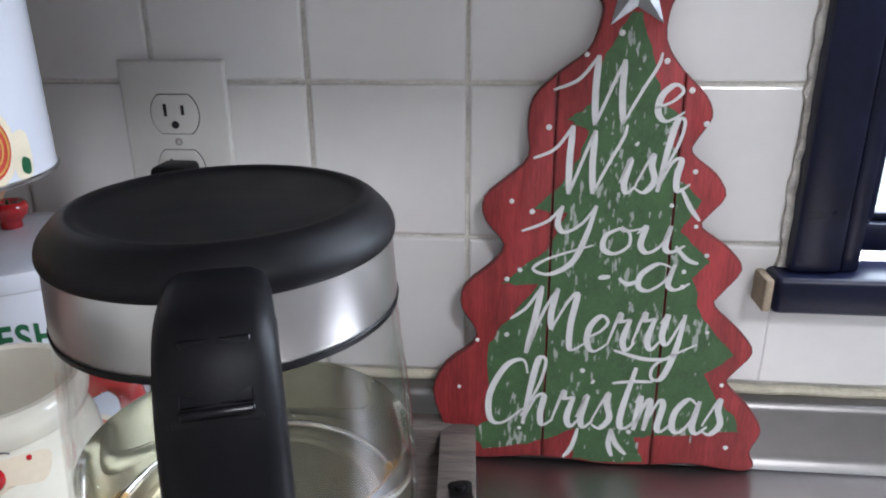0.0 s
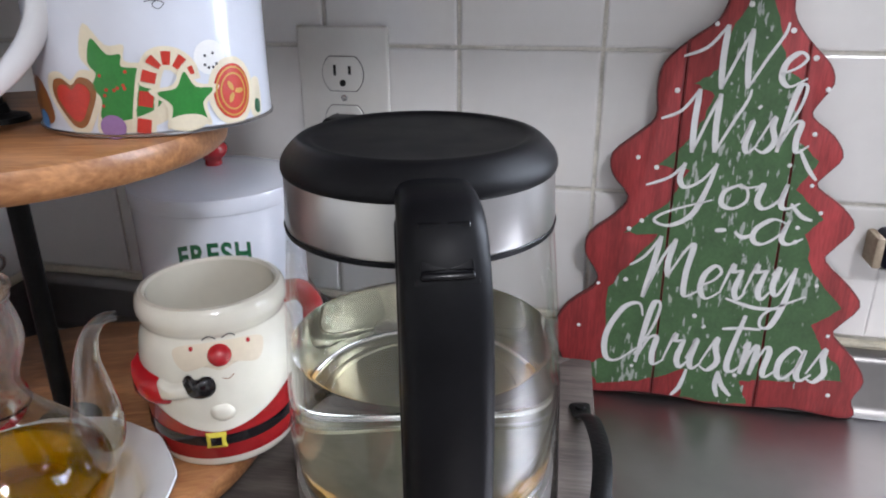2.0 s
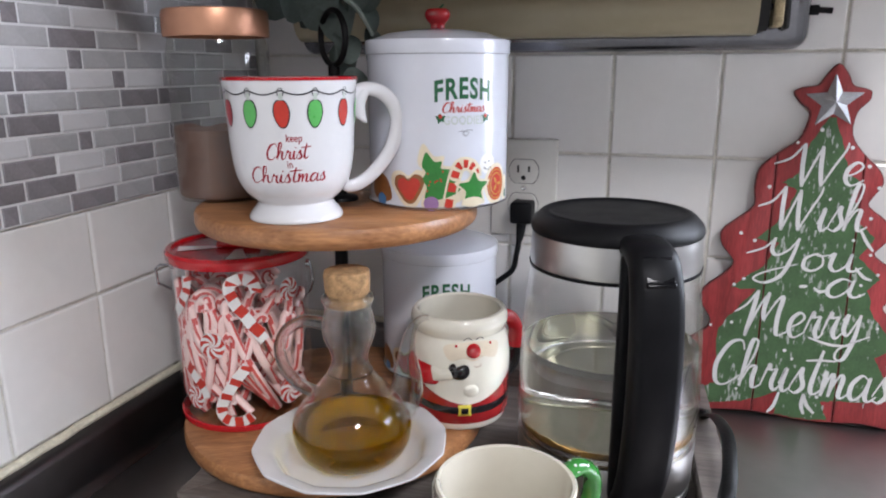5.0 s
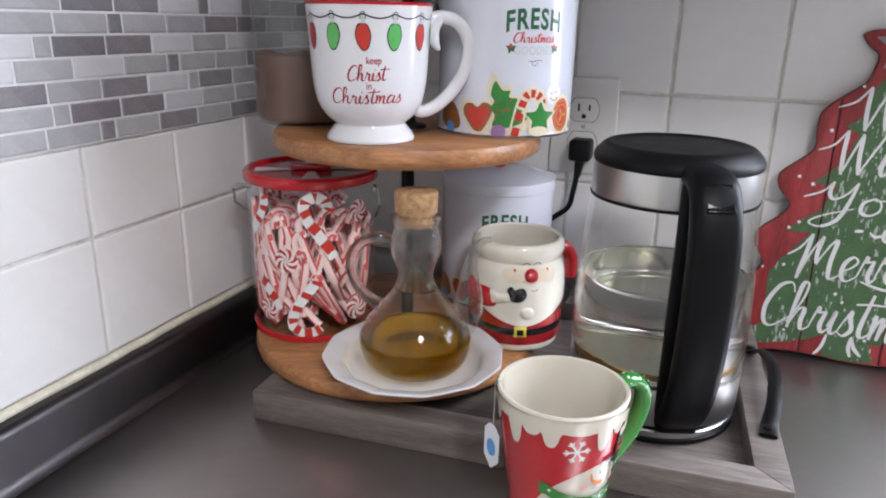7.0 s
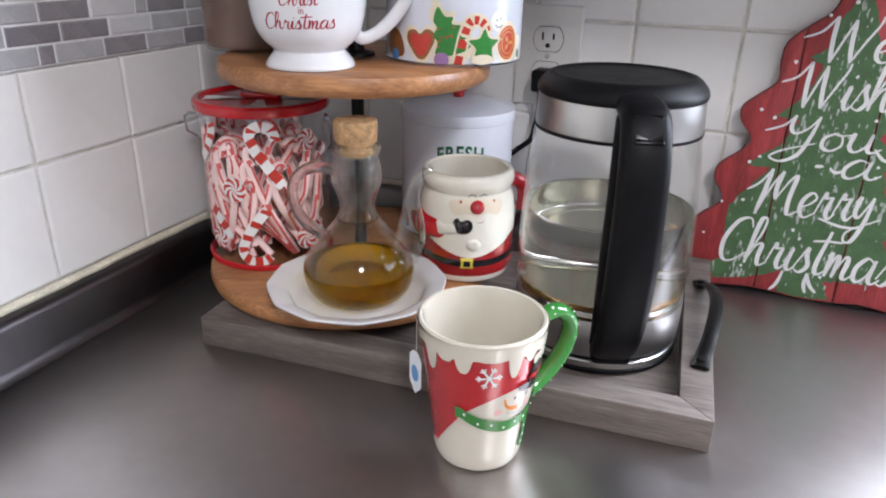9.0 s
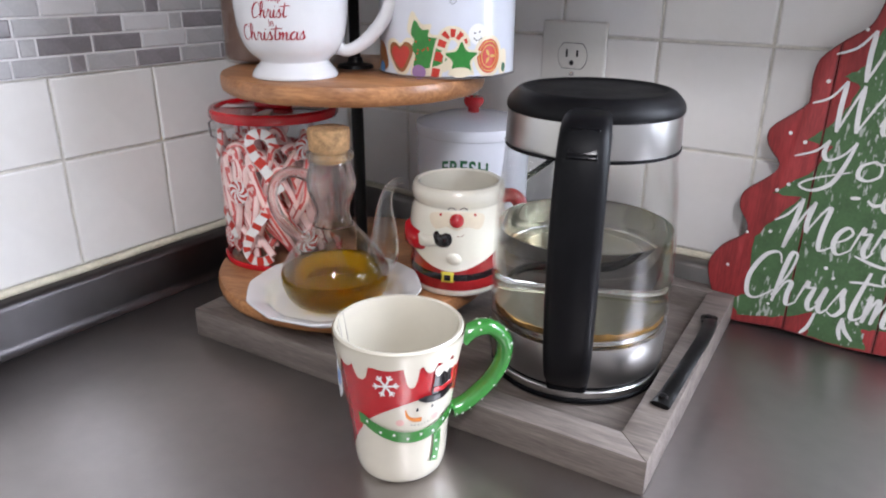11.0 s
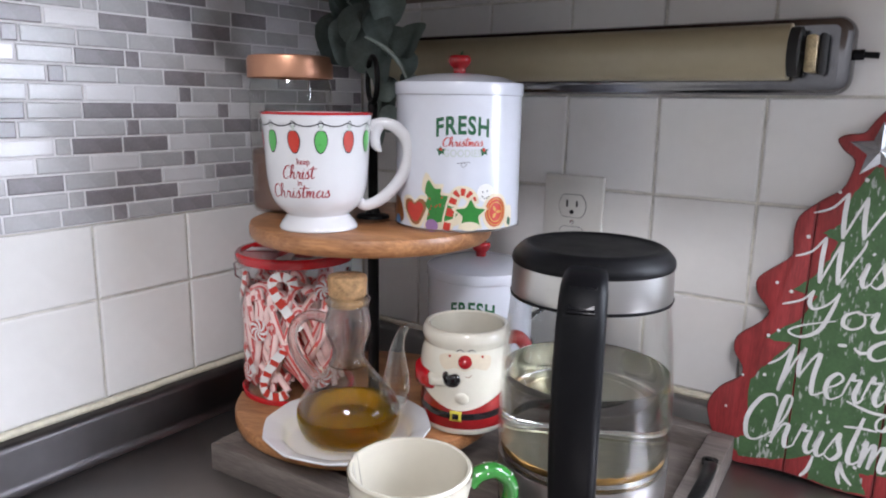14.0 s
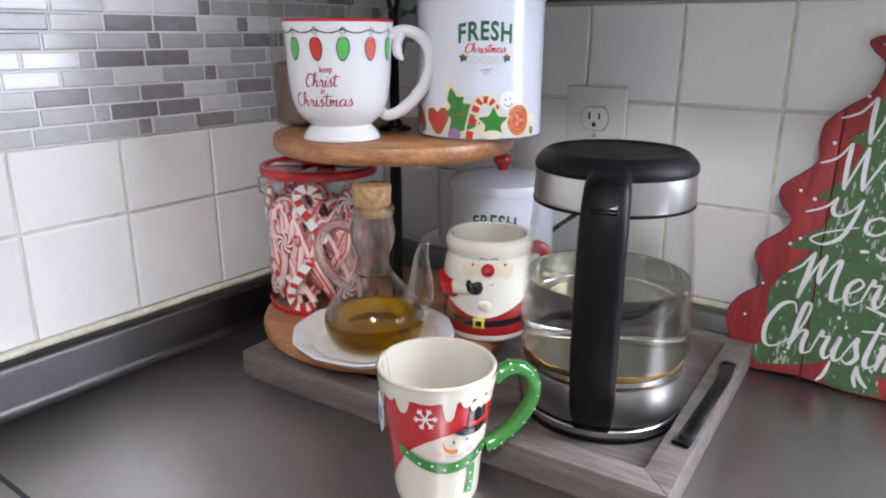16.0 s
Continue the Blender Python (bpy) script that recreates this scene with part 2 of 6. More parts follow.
nt.links.new(wob.outputs[0], out_r.inputs[0])
nt.links.new(length.outputs["Value"], out_r.inputs[2])
rust = ramp(nt, out_r.outputs[0], [(0.052, (0, 0, 0)), (0.070, (0.45, 0.45, 0.45)), (0.086, (1, 1, 1))])
sep, side, fac, stained = (nt.nodes.new(k) for k in ("ShaderNodeSeparateXYZ", "ShaderNodeMapRange", "ShaderNodeMath", "ShaderNodeMix"))
nt.links.new(tc.outputs["Object"], sep.inputs[0])
nt.links.new(sep.outputs[0], side.inputs[0])
side.inputs["From Min"].default_value, side.inputs["From Max"].default_value = -0.045, 0.02
fac.operation = 'MULTIPLY'
nt.links.new(rust, fac.inputs[0])
nt.links.new(side.outputs[0], fac.inputs[1])
stained.data_type = 'RGBA'
nt.links.new(fac.outputs[0], stained.inputs[0])
nt.links.new(plain, stained.inputs[6])
stained.inputs[7].default_value = (0.30, 0.165, 0.04, 1)
nt.links.new(stained.outputs[2], b.inputs["Base Color"])
GREYWOOD = wood("weathered_grey_wood", (0.070, 0.056, 0.048), (0.178, 0.149, 0.130), 55, (1.2, 14, 14), 0.65, 0.4)
MANGO = wood("mango_wood", (0.22, 0.085, 0.03), (0.50, 0.235, 0.095), 45, (1.6, 9, 9), 0.42, 0.25, 0.15, 1.2)
CORK = mat("cork", (0.42, 0.25, 0.12), 0.85, var=0.5, scale=160, bump=0.7)
PORCELAIN = mat("white_glaze", (0.68, 0.68, 0.69), 0.10, var=0.02, scale=20, coat=0.5)
CREAM = mat("cream_glaze", (0.60, 0.56, 0.465), 0.13, var=0.03, scale=20, coat=0.5)
BEARD = mat("ivory_glaze", (0.74, 0.705, 0.60), 0.12, var=0.03, scale=25, coat=0.5)
SKIN = mat("beige_glaze", (0.73, 0.63, 0.48), 0.14, var=0.06, scale=40, coat=0.5)
RED = mat("red_glaze", (0.42, 0.012, 0.018), 0.14, var=0.12, scale=40, coat=0.5)
DKRED = mat("dark_red_glaze", (0.26, 0.012, 0.014), 0.16, var=0.15, scale=40, coat=0.5)
GREEN = mat("green_glaze", (0.035, 0.20, 0.035), 0.13, var=0.12, scale=40, coat=0.5)
BLKGLZ = mat("black_glaze", (0.012, 0.011, 0.012), 0.12, var=0.2, scale=40, coat=0.5)
YELLOW = mat("yellow_glaze", (0.62, 0.52, 0.06), 0.18, var=0.1, scale=40, coat=0.4)
ORANGE = mat("orange_glaze", (0.62, 0.20, 0.04), 0.2, var=0.1, scale=40)
PINK = mat("pink_blush", (0.70, 0.42, 0.38), 0.2, var=0.1, scale=60)
TINW = mat("white_tin", (0.63, 0.65, 0.71), 0.2, var=0.02, scale=20, coat=0.3)
TINRIM = mat("tin_rim", (0.5, 0.5, 0.52), 0.25, 1.0, var=0.1, scale=40)
P_GREEN = mat("print_green", (0.03, 0.20, 0.035), 0.3, var=0.15, scale=120)
P_DGREEN = mat("print_dark_green", (0.012, 0.10, 0.04), 0.3, var=0.1, scale=120)
P_RED = mat("print_red", (0.50, 0.035, 0.02), 0.3, var=0.12, scale=120)
P_CRIM = mat("print_crimson", (0.34, 0.015, 0.03), 0.3, var=0.1, scale=120)
P_CREAM = mat("print_cream", (0.70, 0.62, 0.46), 0.3, var=0.06, scale=80)
P_BROWN = mat("print_brown", (0.26, 0.10, 0.03), 0.3, var=0.2, scale=120)
P_GOLD = mat("print_gold", (0.55, 0.30, 0.06), 0.3, var=0.15, scale=120)
P_PURPLE = mat("print_purple", (0.30, 0.17, 0.36), 0.3, var=0.1, scale=80)
P_BLUE = mat("print_blue", (0.10, 0.28, 0.58), 0.3, var=0.1, scale=80)
P_GREY = mat("print_pale_grey", (0.48, 0.53, 0.48), 0.3, var=0.05, scale=80)
P_BLACK = mat("print_black", (0.02, 0.02, 0.025), 0.3, var=0.1, scale=80)
P_WHITE = mat("print_white", (0.76, 0.75, 0.73), 0.35, var=0.05, scale=80)
P_LGREEN = mat("print_light_green", (0.10, 0.42, 0.10), 0.3, var=0.08, scale=80)
PEPW = mat("peppermint_white", (0.94, 0.70, 0.65), 0.25, var=0.05, scale=80)
PEPR = mat("peppermint_red", (0.66, 0.12, 0.11), 0.25, var=0.1, scale=80)
LIDRED = mat("red_lid_plastic", (0.48, 0.008, 0.015), 0.2, var=0.08, scale=30, coat=0.4)
COPPER = mat("copper_lid", (0.62, 0.32, 0.20), 0.38, 0.75, var=0.06, scale=20)
COCOA = mat("cocoa_powder", (0.17, 0.095, 0.07), 0.95, var=0.15, scale=60, bump=0.5)
LEAF = mat("eucalyptus_leaf", (0.165, 0.205, 0.185), 0.7, var=0.25, scale=50, bump=0.2)
LEAFPALE = mat("pale_leaf", (0.26, 0.31, 0.27), 0.8, var=0.2, scale=50)
SILVER = mat("galvanized_star", (0.44, 0.455, 0.465), 0.50, 0.85, var=0.18, scale=50, bump=0.3, bscale=120)
TREERED = wood("red_painted_board", (0.17, 0.016, 0.016), (0.37, 0.035, 0.038), 70, (9, 9, 1.2), 0.55, 0.4, 0, 0.8)
TREEGREEN = worn_paint("green_board_paint", (0.050, 0.112, 0.040), (0.34, 0.37, 0.33), 0.570, 0.25)
TREEWHITE = worn_paint("chalky_white_paint", (0.66, 0.66, 0.65), (0.13, 0.18, 0.12), 0.70, 0.08)
TREEEDGE = mat("dark_rubbed_edge", (0.13, 0.016, 0.016), 0.65, var=0.4, scale=70, bump=0.4)
SCUFF = mat("scuffed_grey", (0.34, 0.37, 0.34), 0.8, var=0.35, scale=200, bump=0.3)
PAPER = mat("tag_paper", (0.72, 0.74, 0.77), 0.7, var=0.03, scale=60)
STRING = mat("tea_string", (0.43, 0.41, 0.37), 0.8, var=0.05)

# ---- building helpers ----


def mesh_of(bm, name, mats, smooth=True):
    me = bpy.data.meshes.new(name)
    bm.normal_update()
    bm.to_mesh(me)
    bm.free()
    for m in mats if isinstance(mats, (list, tuple)) else [mats]:
        me.materials.append(m)
    if smooth:
        me.polygons.foreach_set("use_smooth", [True] * len(me.polygons))
        me.set_sharp_from_angle(angle=radians(38))
    return me


def part(name, bm, mats, parent, label="", smooth=True, at=None):
    ob = new(name, mesh_of(bm, name, mats, smooth))
    ob.parent = parent
    if at is not None:
        ob.matrix_local = at
    return tagged(ob, label) if label else ob


def thing(name, x, y, z, label, category, turn=0.0, group=""):
    e = new(name)
    e.matrix_world = pose(x, y, z, 0, 0, turn)
    return tagged(e, label, category, group)


def lathe(profile, seg=72, a0=0.0, a1=math.tau):
    """A turned shape from (radius, height) pairs, bottom to top outside, then down inside if hollow."""
    bm = bmesh.new()
    full = abs(a1 - a0 - math.tau) < 1e-6
    n = seg if full else seg + 1
    rings = []
    for r, z in profile:
        if r < 1e-6:
            rings.append([bm.verts.new((0, 0, z))])
        else:
            rings.append([bm.verts.new((r * math.cos(a0 + (a1 - a0) * i / seg), r * math.sin(a0 + (a1 - a0) * i / seg), z)) for i in range(n)])
    for a, b in zip(rings, rings[1:]):
        for i in range(seg):
            j = (i + 1) % n
            if len(a) == 1 and len(b) == 1:
                continue
            if len(a) == 1:
                bm.faces.new((a[0], b[j], b[i]))
            elif len(b) == 1:
                bm.faces.new((a[i], a[j], b[0]))
            else:
                bm.faces.new((a[i], a[j], b[j], b[i]))
    bmesh.ops.recalc_face_normals(bm, faces=bm.faces)
    return bm


def round_profile(points, steps=6):
    """Catmull-Rom through (r, z) points."""
    out = []
    p = [points[0], *points, points[-1]]
    for a, b, c, d in zip(p, p[1:], p[2:], p[3:]):
        for k in range(steps):
            t = k / steps
            out.append(tuple(0.5 * (2 * b[i] + (c[i] - a[i]) * t + (2 * a[i] - 5 * b[i] + 4 * c[i] - d[i]) * t * t + (3 * b[i] - a[i] - 3 * c[i] + d[i]) * t ** 3) for i in range(len(b))))
    out.append(tuple(points[-1]))
    return out


def tube(points, radii, seg=12, flat=1.0, bm=None, caps=True, stripe=0):
    """A swept rod along points; flat squeezes its section; stripe lays two materials in a helix."""
    bm = bm or bmesh.new()
    pts = [Vector(p) for p in points]
    n = len(pts)
    if not isinstance(radii, (list, tuple)):
        radii = [radii] * n
    up = None
    rings = []
    for i, p in enumerate(pts):
        d = (pts[min(i + 1, n - 1)] - pts[max(i - 1, 0)]).normalized()
        if up is None:
            up = Vector((0, 0, 1)) if abs(d.z) < 0.9 else Vector((1, 0, 0))
        up = (up - d * up.dot(d)).normalized()
        side = d.cross(up)
        rings.append([bm.verts.new(p + radii[i] * (math.cos(math.tau * k / seg) * side + flat * math.sin(math.tau * k / seg) * up)) for k in range(seg)])
    for i, (a, b) in enumerate(zip(rings, rings[1:])):
        for k in range(seg):
            f = bm.faces.new((a[k], a[(k + 1) % seg], b[(k + 1) % seg], b[k]))
            if stripe:
                f.material_index = 1 if (k + 0.16 * i) % (seg / 2) < 1.2 else 0
    if caps:
        bm.faces.new(rings[0][::-1])
        bm.faces.new(rings[-1])
    bmesh.ops.recalc_face_normals(bm, faces=bm.faces)
    return bm


def box(x0, x1, y0, y1, z0, z1, bevel=0.0, segs=2, bm=None):
    own = bm is None
    bm = bm or bmesh.new()
    r = bmesh.ops.create_cube(bm, size=1.0)
    for v in r["verts"]:
        v.co = Vector(((x0 + x1) / 2 + v.co.x * (x1 - x0), (y0 + y1) / 2 + v.co.y * (y1 - y0), (z0 + z1) / 2 + v.co.z * (z1 - z0)))
    if bevel and own:
        bmesh.ops.bevel(bm, geom=bm.edges[:], offset=bevel, segments=segs, profile=0.5, affect='EDGES')
    return bm


def prism(poly, depth, bevel=0.0):
    """A flat outline in x, z given thickness along +y, from y = 0."""
    bm = bmesh.new()
    a = [bm.verts.new((x, 0, z)) for x, z in poly]
    b = [bm.verts.new((x, depth, z)) for x, z in poly]
    bm.faces.new(a)
    bm.faces.new(b[::-1])
    n = len(a)
    for i in range(n):
        bm.faces.new((a[i], b[i], b[(i + 1) % n], a[(i + 1) % n]))
    bmesh.ops.recalc_face_normals(bm, faces=bm.faces)
    if bevel:
        rim = [e for e in bm.edges if abs(e.verts[0].co.y) < 1e-7 and abs(e.verts[1].co.y) < 1e-7]
        bmesh.ops.bevel(bm, geom=rim, offset=bevel, segments=2, profile=0.5, affect='EDGES')
    return bm


def radius_at(profile, z):
    """The outer radius of a profile at height z."""
    zs, rs = [p[1] for p in profile], [p[0] for p in profile]
    return float(np.interp(z, zs, rs))


def wrap(profile, u, v, turn, off):
    """A place on a turned surface: u metres round from the angle turn, at height v, lifted by off."""
    r = radius_at(profile, v)
    rm = max(p[0] for p in profile)
    a = turn + u / rm
    return ((r + off) * math.cos(a), (r + off) * math.sin(a), v)


def decal(profile, poly, turn, off=0.0003, rings=4, bm=None, centre=None):
    """A painted shape, given as an outline (u, v) that is seen whole from its centre, laid on a turned surface."""
    bm = bm or bmesh.new()
    cu, cv = centre or (sum(p[0] for p in poly) / len(poly), sum(p[1] for p in poly) / len(poly))
    mid = bm.verts.new(wrap(profile, cu, cv, turn, off))
    prev = None
    for k in range(1, rings + 1):
        f = k / rings
        ring = [bm.verts.new(wrap(profile, cu + (u - cu) * f, cv + (v - cv) * f, turn, off)) for u, v in poly]
        n = len(ring)
        for i in range(n):
            j = (i + 1) % n
            if prev is None:
                bm.faces.new((mid, ring[i], ring[j]))
            else:
                bm.faces.new((prev[i], ring[i], ring[j], prev[j]))
        prev = ring
    return bm


def ellipse(cu, cv, ru, rv, n=24, tilt=0.0):
    c, s = math.cos(tilt), math.sin(tilt)
    return [(cu + ru * math.cos(t) * c - rv * math.sin(t) * s, cv + ru * math.cos(t) * s + rv * math.sin(t) * c) for t in (math.tau * i / n for i in range(n))]


def smooth_loop(points, steps=4):
    out, n = [], len(points)
    for i in range(n):
        a, b, c, d = (points[(i + k) % n] for k in (-1, 0, 1, 2))
        for k in range(steps):
            t = k / steps
            out.append(tuple(0.5 * (2 * b[j] + (c[j] - a[j]) * t + (2 * a[j] - 5 * b[j] + 4 * c[j] - d[j]) * t * t + (3 * b[j] - a[j] - 3 * c[j] + d[j]) * t ** 3) for j in (0, 1)))
    return out


def ribbon(pts, widths, place, bm=None):
    """A brush stroke: a strip of changing width along (u, v) points; place() lays it on its surface."""
    bm = bm or bmesh.new()
    n, prev = len(pts), None
    for i, (u, v) in enumerate(pts):
        u0, v0 = pts[max(i - 1, 0)]
        u1, v1 = pts[min(i + 1, n - 1)]
        l = math.hypot(u1 - u0, v1 - v0) or 1
        w = (widths[i] if isinstance(widths, (list, tuple)) else widths) / 2
        nu, nv = -(v1 - v0) / l * w, (u1 - u0) / l * w
        cur = (bm.verts.new(place(u + nu, v + nv)), bm.verts.new(place(u - nu, v - nv)))
        if prev:
            bm.faces.new((prev[0], prev[1], cur[1], cur[0]))
        prev = cur
    return bm


def lettering(text, size, shear=0.0, bold=0.0, space=1.0):
    """The outlines of a word as flat triangles in (u, v), centred on u."""
    cu = bpy.data.curves.new("word", 'FONT')
    cu.body, cu.size, cu.shear, cu.offset, cu.space_character = text, size, shear, bold, space
    cu.align_x, cu.resolution_u, cu.fill_mode = 'CENTER', 4, 'FRONT'
    ob = bpy.data.objects.new("word", cu)
    scene.collection.objects.link(ob)
    bpy.context.view_layer.update()
    me = ob.evaluated_get(bpy.context.evaluated_depsgraph_get()).to_mesh()
    verts = [(v.co.x, v.co.y) for v in me.vertices]
    faces = [tuple(p.vertices) for p in me.polygons]
    bpy.data.objects.remove(ob)
    bpy.data.curves.remove(cu)
    return verts, faces


def word(text, size, place, shear=0.0, bold=0.0, space=1.0, wide=1.0, bm=None):
    bm = bm or bmesh.new()
    verts, faces = lettering(text, size, shear, bold, space)
    vs = [bm.verts.new(place(u * wide, v)) for u, v in verts]
    for f in faces:
        try:
            bm.faces.new([vs[i] for i in f])
        except ValueError:
            pass
    return bm


def spot(base, direction, r, n=10):
    """A small disc facing along direction, for dots of paint."""
    q = Vector(direction).to_track_quat('Z', 'Y').to_matrix()
    bm = bmesh.new()
    mid = bm.verts.new(Vector(base) + q @ Vector((0, 0, r * 0.25)))
    ring = [bm.verts.new(Vector(base) + q @ Vector((r * math.cos(math.tau * i / n), r * math.sin(math.tau * i / n), 0))) for i in range(n)]
    for i in range(n):
        bm.faces.new((mid, ring[i], ring[(i + 1) % n]))
    return bm


def structure(name, bm, mats, label, category, smooth=False):
    ob = new(name, mesh_of(bm, name, mats, smooth))
    return tagged(ob, label, category, kind="structure")


def band(profile, a0, a1, low, high, off=0.0003, cols=60, rows=6, bm=None):
    """Paint round a turned surface between two heights that change with the angle (degrees)."""
    bm = bm or bmesh.new()
    prev = None
    for i in range(cols + 1):
        a = a0 + (a1 - a0) * i / cols
        lo, hi = low(a), high(a)
        col = []
        for k in range(rows + 1):
            z = lo + (hi - lo) * k / rows
            r = radius_at(profile, z) + off
            col.append(bm.verts.new((r * math.cos(radians(a)), r * math.sin(radians(a)), z)))
        if prev:
            for k in range(rows):
                bm.faces.new((prev[k], col[k], col[k + 1], prev[k + 1]))
        prev = col
    return bm


GLYPHS = {
    "W": (0.86, [[(-.45, .55), (-.15, .68), (.05, 1)], [(.05, 1), (.08, .5), (.15, 0)], [(.15, 0), (.27, .5), (.38, .92)], [(.38, .92), (.42, .45), (.5, 0)], [(.5, 0), (.66, .45), (.80, .8), (.82, .98)]]),
    "e": (0.36, [[(0, .2), (.2, .28), (.31, .42), (.2, .52), (.06, .38), (.05, .14), (.18, 0), (.38, .12)]]),
    "i": (0.24, [[(.0, .15), (.1, .5), (.07, .14), (.14, 0), (.26, .12)], [(.13, .68), (.17, .73)]]),
    "s": (0.28, [[(0, .12), (.16, .54), (.18, .38), (.26, .16), (.14, 0), (.0, .06)]]),
    "h": (0.48, [[(0, .12), (.2, .62), (.24, .98), (.13, 1.0), (.08, .6), (.05, 0)], [(.05, .05), (.18, .42), (.3, .45), (.29, .18), (.35, 0), (.5, .1)]]),
    "Y": (0.62, [[(-.3, .5), (-.02, .68), (.12, .97)], [(.12, .97), (.1, .62), (.2, .45), (.38, .62), (.5, .95)], [(.5, .95), (.45, .4), (.34, -.15), (.1, -.38), (-.1, -.26), (.08, -.05), (.55, .18)]]),
    "o": (0.40, [[(.2, .5), (.05, .36), (.05, .1), (.19, 0), (.33, .15), (.31, .4), (.2, .5), (.3, .44), (.45, .48)]]),
    "u": (0.50, [[(0, .38), (.08, .52), (.06, .16), (.16, 0), (.3, .16), (.36, .52)], [(.36, .52), (.34, .12), (.42, 0), (.56, .12)]]),
    "a": (0.48, [[(.34, .44), (.2, .52), (.05, .32), (.05, .08), (.16, 0), (.3, .18), (.37, .5)], [(.37, .5), (.34, .12), (.43, 0), (.56, .12)]]),
    "M": (0.84, [[(-.32, .52), (-.1, .68), (.08, .98)], [(.08, .98), (.05, .5), (0, 0)], [(0, 0), (.16, .6), (.32, .94)], [(.32, .94), (.28, .6), (.32, .34)], [(.32, .34), (.5, .74), (.62, .84), (.6, .4), (.66, .04), (.86, .12)]]),
    "r": (0.36, [[(0, .1), (.1, .54), (.13, .43), (.27, .46)], [(.27, .46), (.22, .15), (.3, 0), (.4, .12)]]),
    "y": (0.46, [[(0, .38), (.08, .5), (.06, .2), (.17, .08), (.33, .5)], [(.33, .5), (.31, 0), (.2, -.42), (.04, -.42), (.08, -.2), (.6, .06)]]),
    "C": (0.56, [[(.56, .78), (.46, .98), (.22, .88), (.04, .45), (.1, .06), (.3, 0), (.58, .24)]]),
    "t": (0.32, [[(.22, .95), (.14, .3), (.16, .05), (.26, .03), (.36, .14)], [(-.08, .70), (.2, .74), (.5, .75)]]),
    "m": (0.56, [[(0, .42), (.06, .5), (.05, 0)], [(.05, .05), (.16, .46), (.22, .4), (.2, 0)], [(.2, .05), (.33, .46), (.41, .4), (.39, .08), (.46, 0), (.58, .12)]]),
}


def brush(text, place, x0, x1, base0, base1, cap, width, slant=0.12):
    """A word in joined brush strokes from x0 to x1 on a sloping base line; heavier on the way down."""
    bm = bmesh.new()
    total = sum(GLYPHS[c][0] for c in text)
    k = (x1 - x0) / total
    pen = 0.0
    for c in text:
        adv, strokes = GLYPHS[c]
        for st in strokes:
            pts = round_profile(st, 7)
            out, wd = [], []
            n = len(pts)
            for i, (u, v) in enumerate(pts):
                x = x0 + (pen + u) * k + slant * v * cap
                out.append((x, base0 + (base1 - base0) * (x - x0) / (x1 - x0) + v * cap))
                dv = pts[min(i + 1, n - 1)][1] - pts[max(i - 1, 0)][1]
                du = pts[min(i + 1, n - 1)][0] - pts[max(i - 1, 0)][0]
                down = max(0.0, -dv / (math.hypot(du, dv) or 1))
                wd.append(width * (0.50 + 0.5 * down) * (0.55 + 0.45 * min(1.0, 4 * min(i + 0.6, n - 0.4 - i) / n)))
            ribbon(out, wd, place, bm)
        pen += adv
    return bm

# ---- the room ----
COUNTER_Z, ROOM_X, ROOM_Y, FLOOR_Z, CEIL_Z = 0.0, 2.5, -2.4, -0.91, 1.5
WX0, WX1, WZ0, WZ1 = 0.770, 1.72, 0.1535, 1.12   # the window's opening with its casing
T = 0.003                                        # tile thickness in front of the bed

bm = box(-0.12, WX0, T, 0.14, FLOOR_Z, CEIL_Z)
box(WX1, ROOM_X, T, 0.14, FLOOR_Z, CEIL_Z, bm=bm)
box(WX0, WX1, T, 0.14, FLOOR_Z, WZ0 - 0.03, bm=bm)
box(WX0, WX1, T, 0.14, WZ1, CEIL_Z, bm=bm)
wall_back = structure("wall_north", bm, GROUT, "grouted kitchen wall behind square white tiles", "wall")
wall_left = structure("wall_west", box(-0.14, -T, ROOM_Y, T, FLOOR_Z, CEIL_Z), GROUT, "grouted kitchen wall behind white tiles and mosaic", "wall")
structure("wall_east", box(ROOM_X, ROOM_X + 0.12, ROOM_Y, 0.14, FLOOR_Z, CEIL_Z), PAINT, "plain painted kitchen wall", "wall")
structure("wall_south", box(-0.14, ROOM_X + 0.12, ROOM_Y - 0.12, ROOM_Y, FLOOR_Z, CEIL_Z), PAINT, "plain painted kitchen wall", "wall")
structure("floor", box(-0.14, ROOM_X + 0.12, ROOM_Y - 0.12, 0.14, FLOOR_Z - 0.1, FLOOR_Z), FLOOR, "plain kitchen floor", "floor")
structure("ceiling", box(-0.14, ROOM_X + 0.12, ROOM_Y - 0.12, 0.14, CEIL_Z, CEIL_Z + 0.1), CEIL, "plain painted ceiling", "ceiling")

# steel worktop with its upstands
worktop = structure("counter", box(0.0, 2.3, -0.66, 0.0, -0.045, COUNTER_Z, 0.003), STEEL, "brushed stainless steel kitchen worktop, scuffed and dull", "counter", True)


structure("worktop_joint", box(0.001, 2.299, -0.6165, -0.6125, -0.003, COUNTER_Z + 0.0006), SLOT, "dark joint line along the worktop's front", "joint")


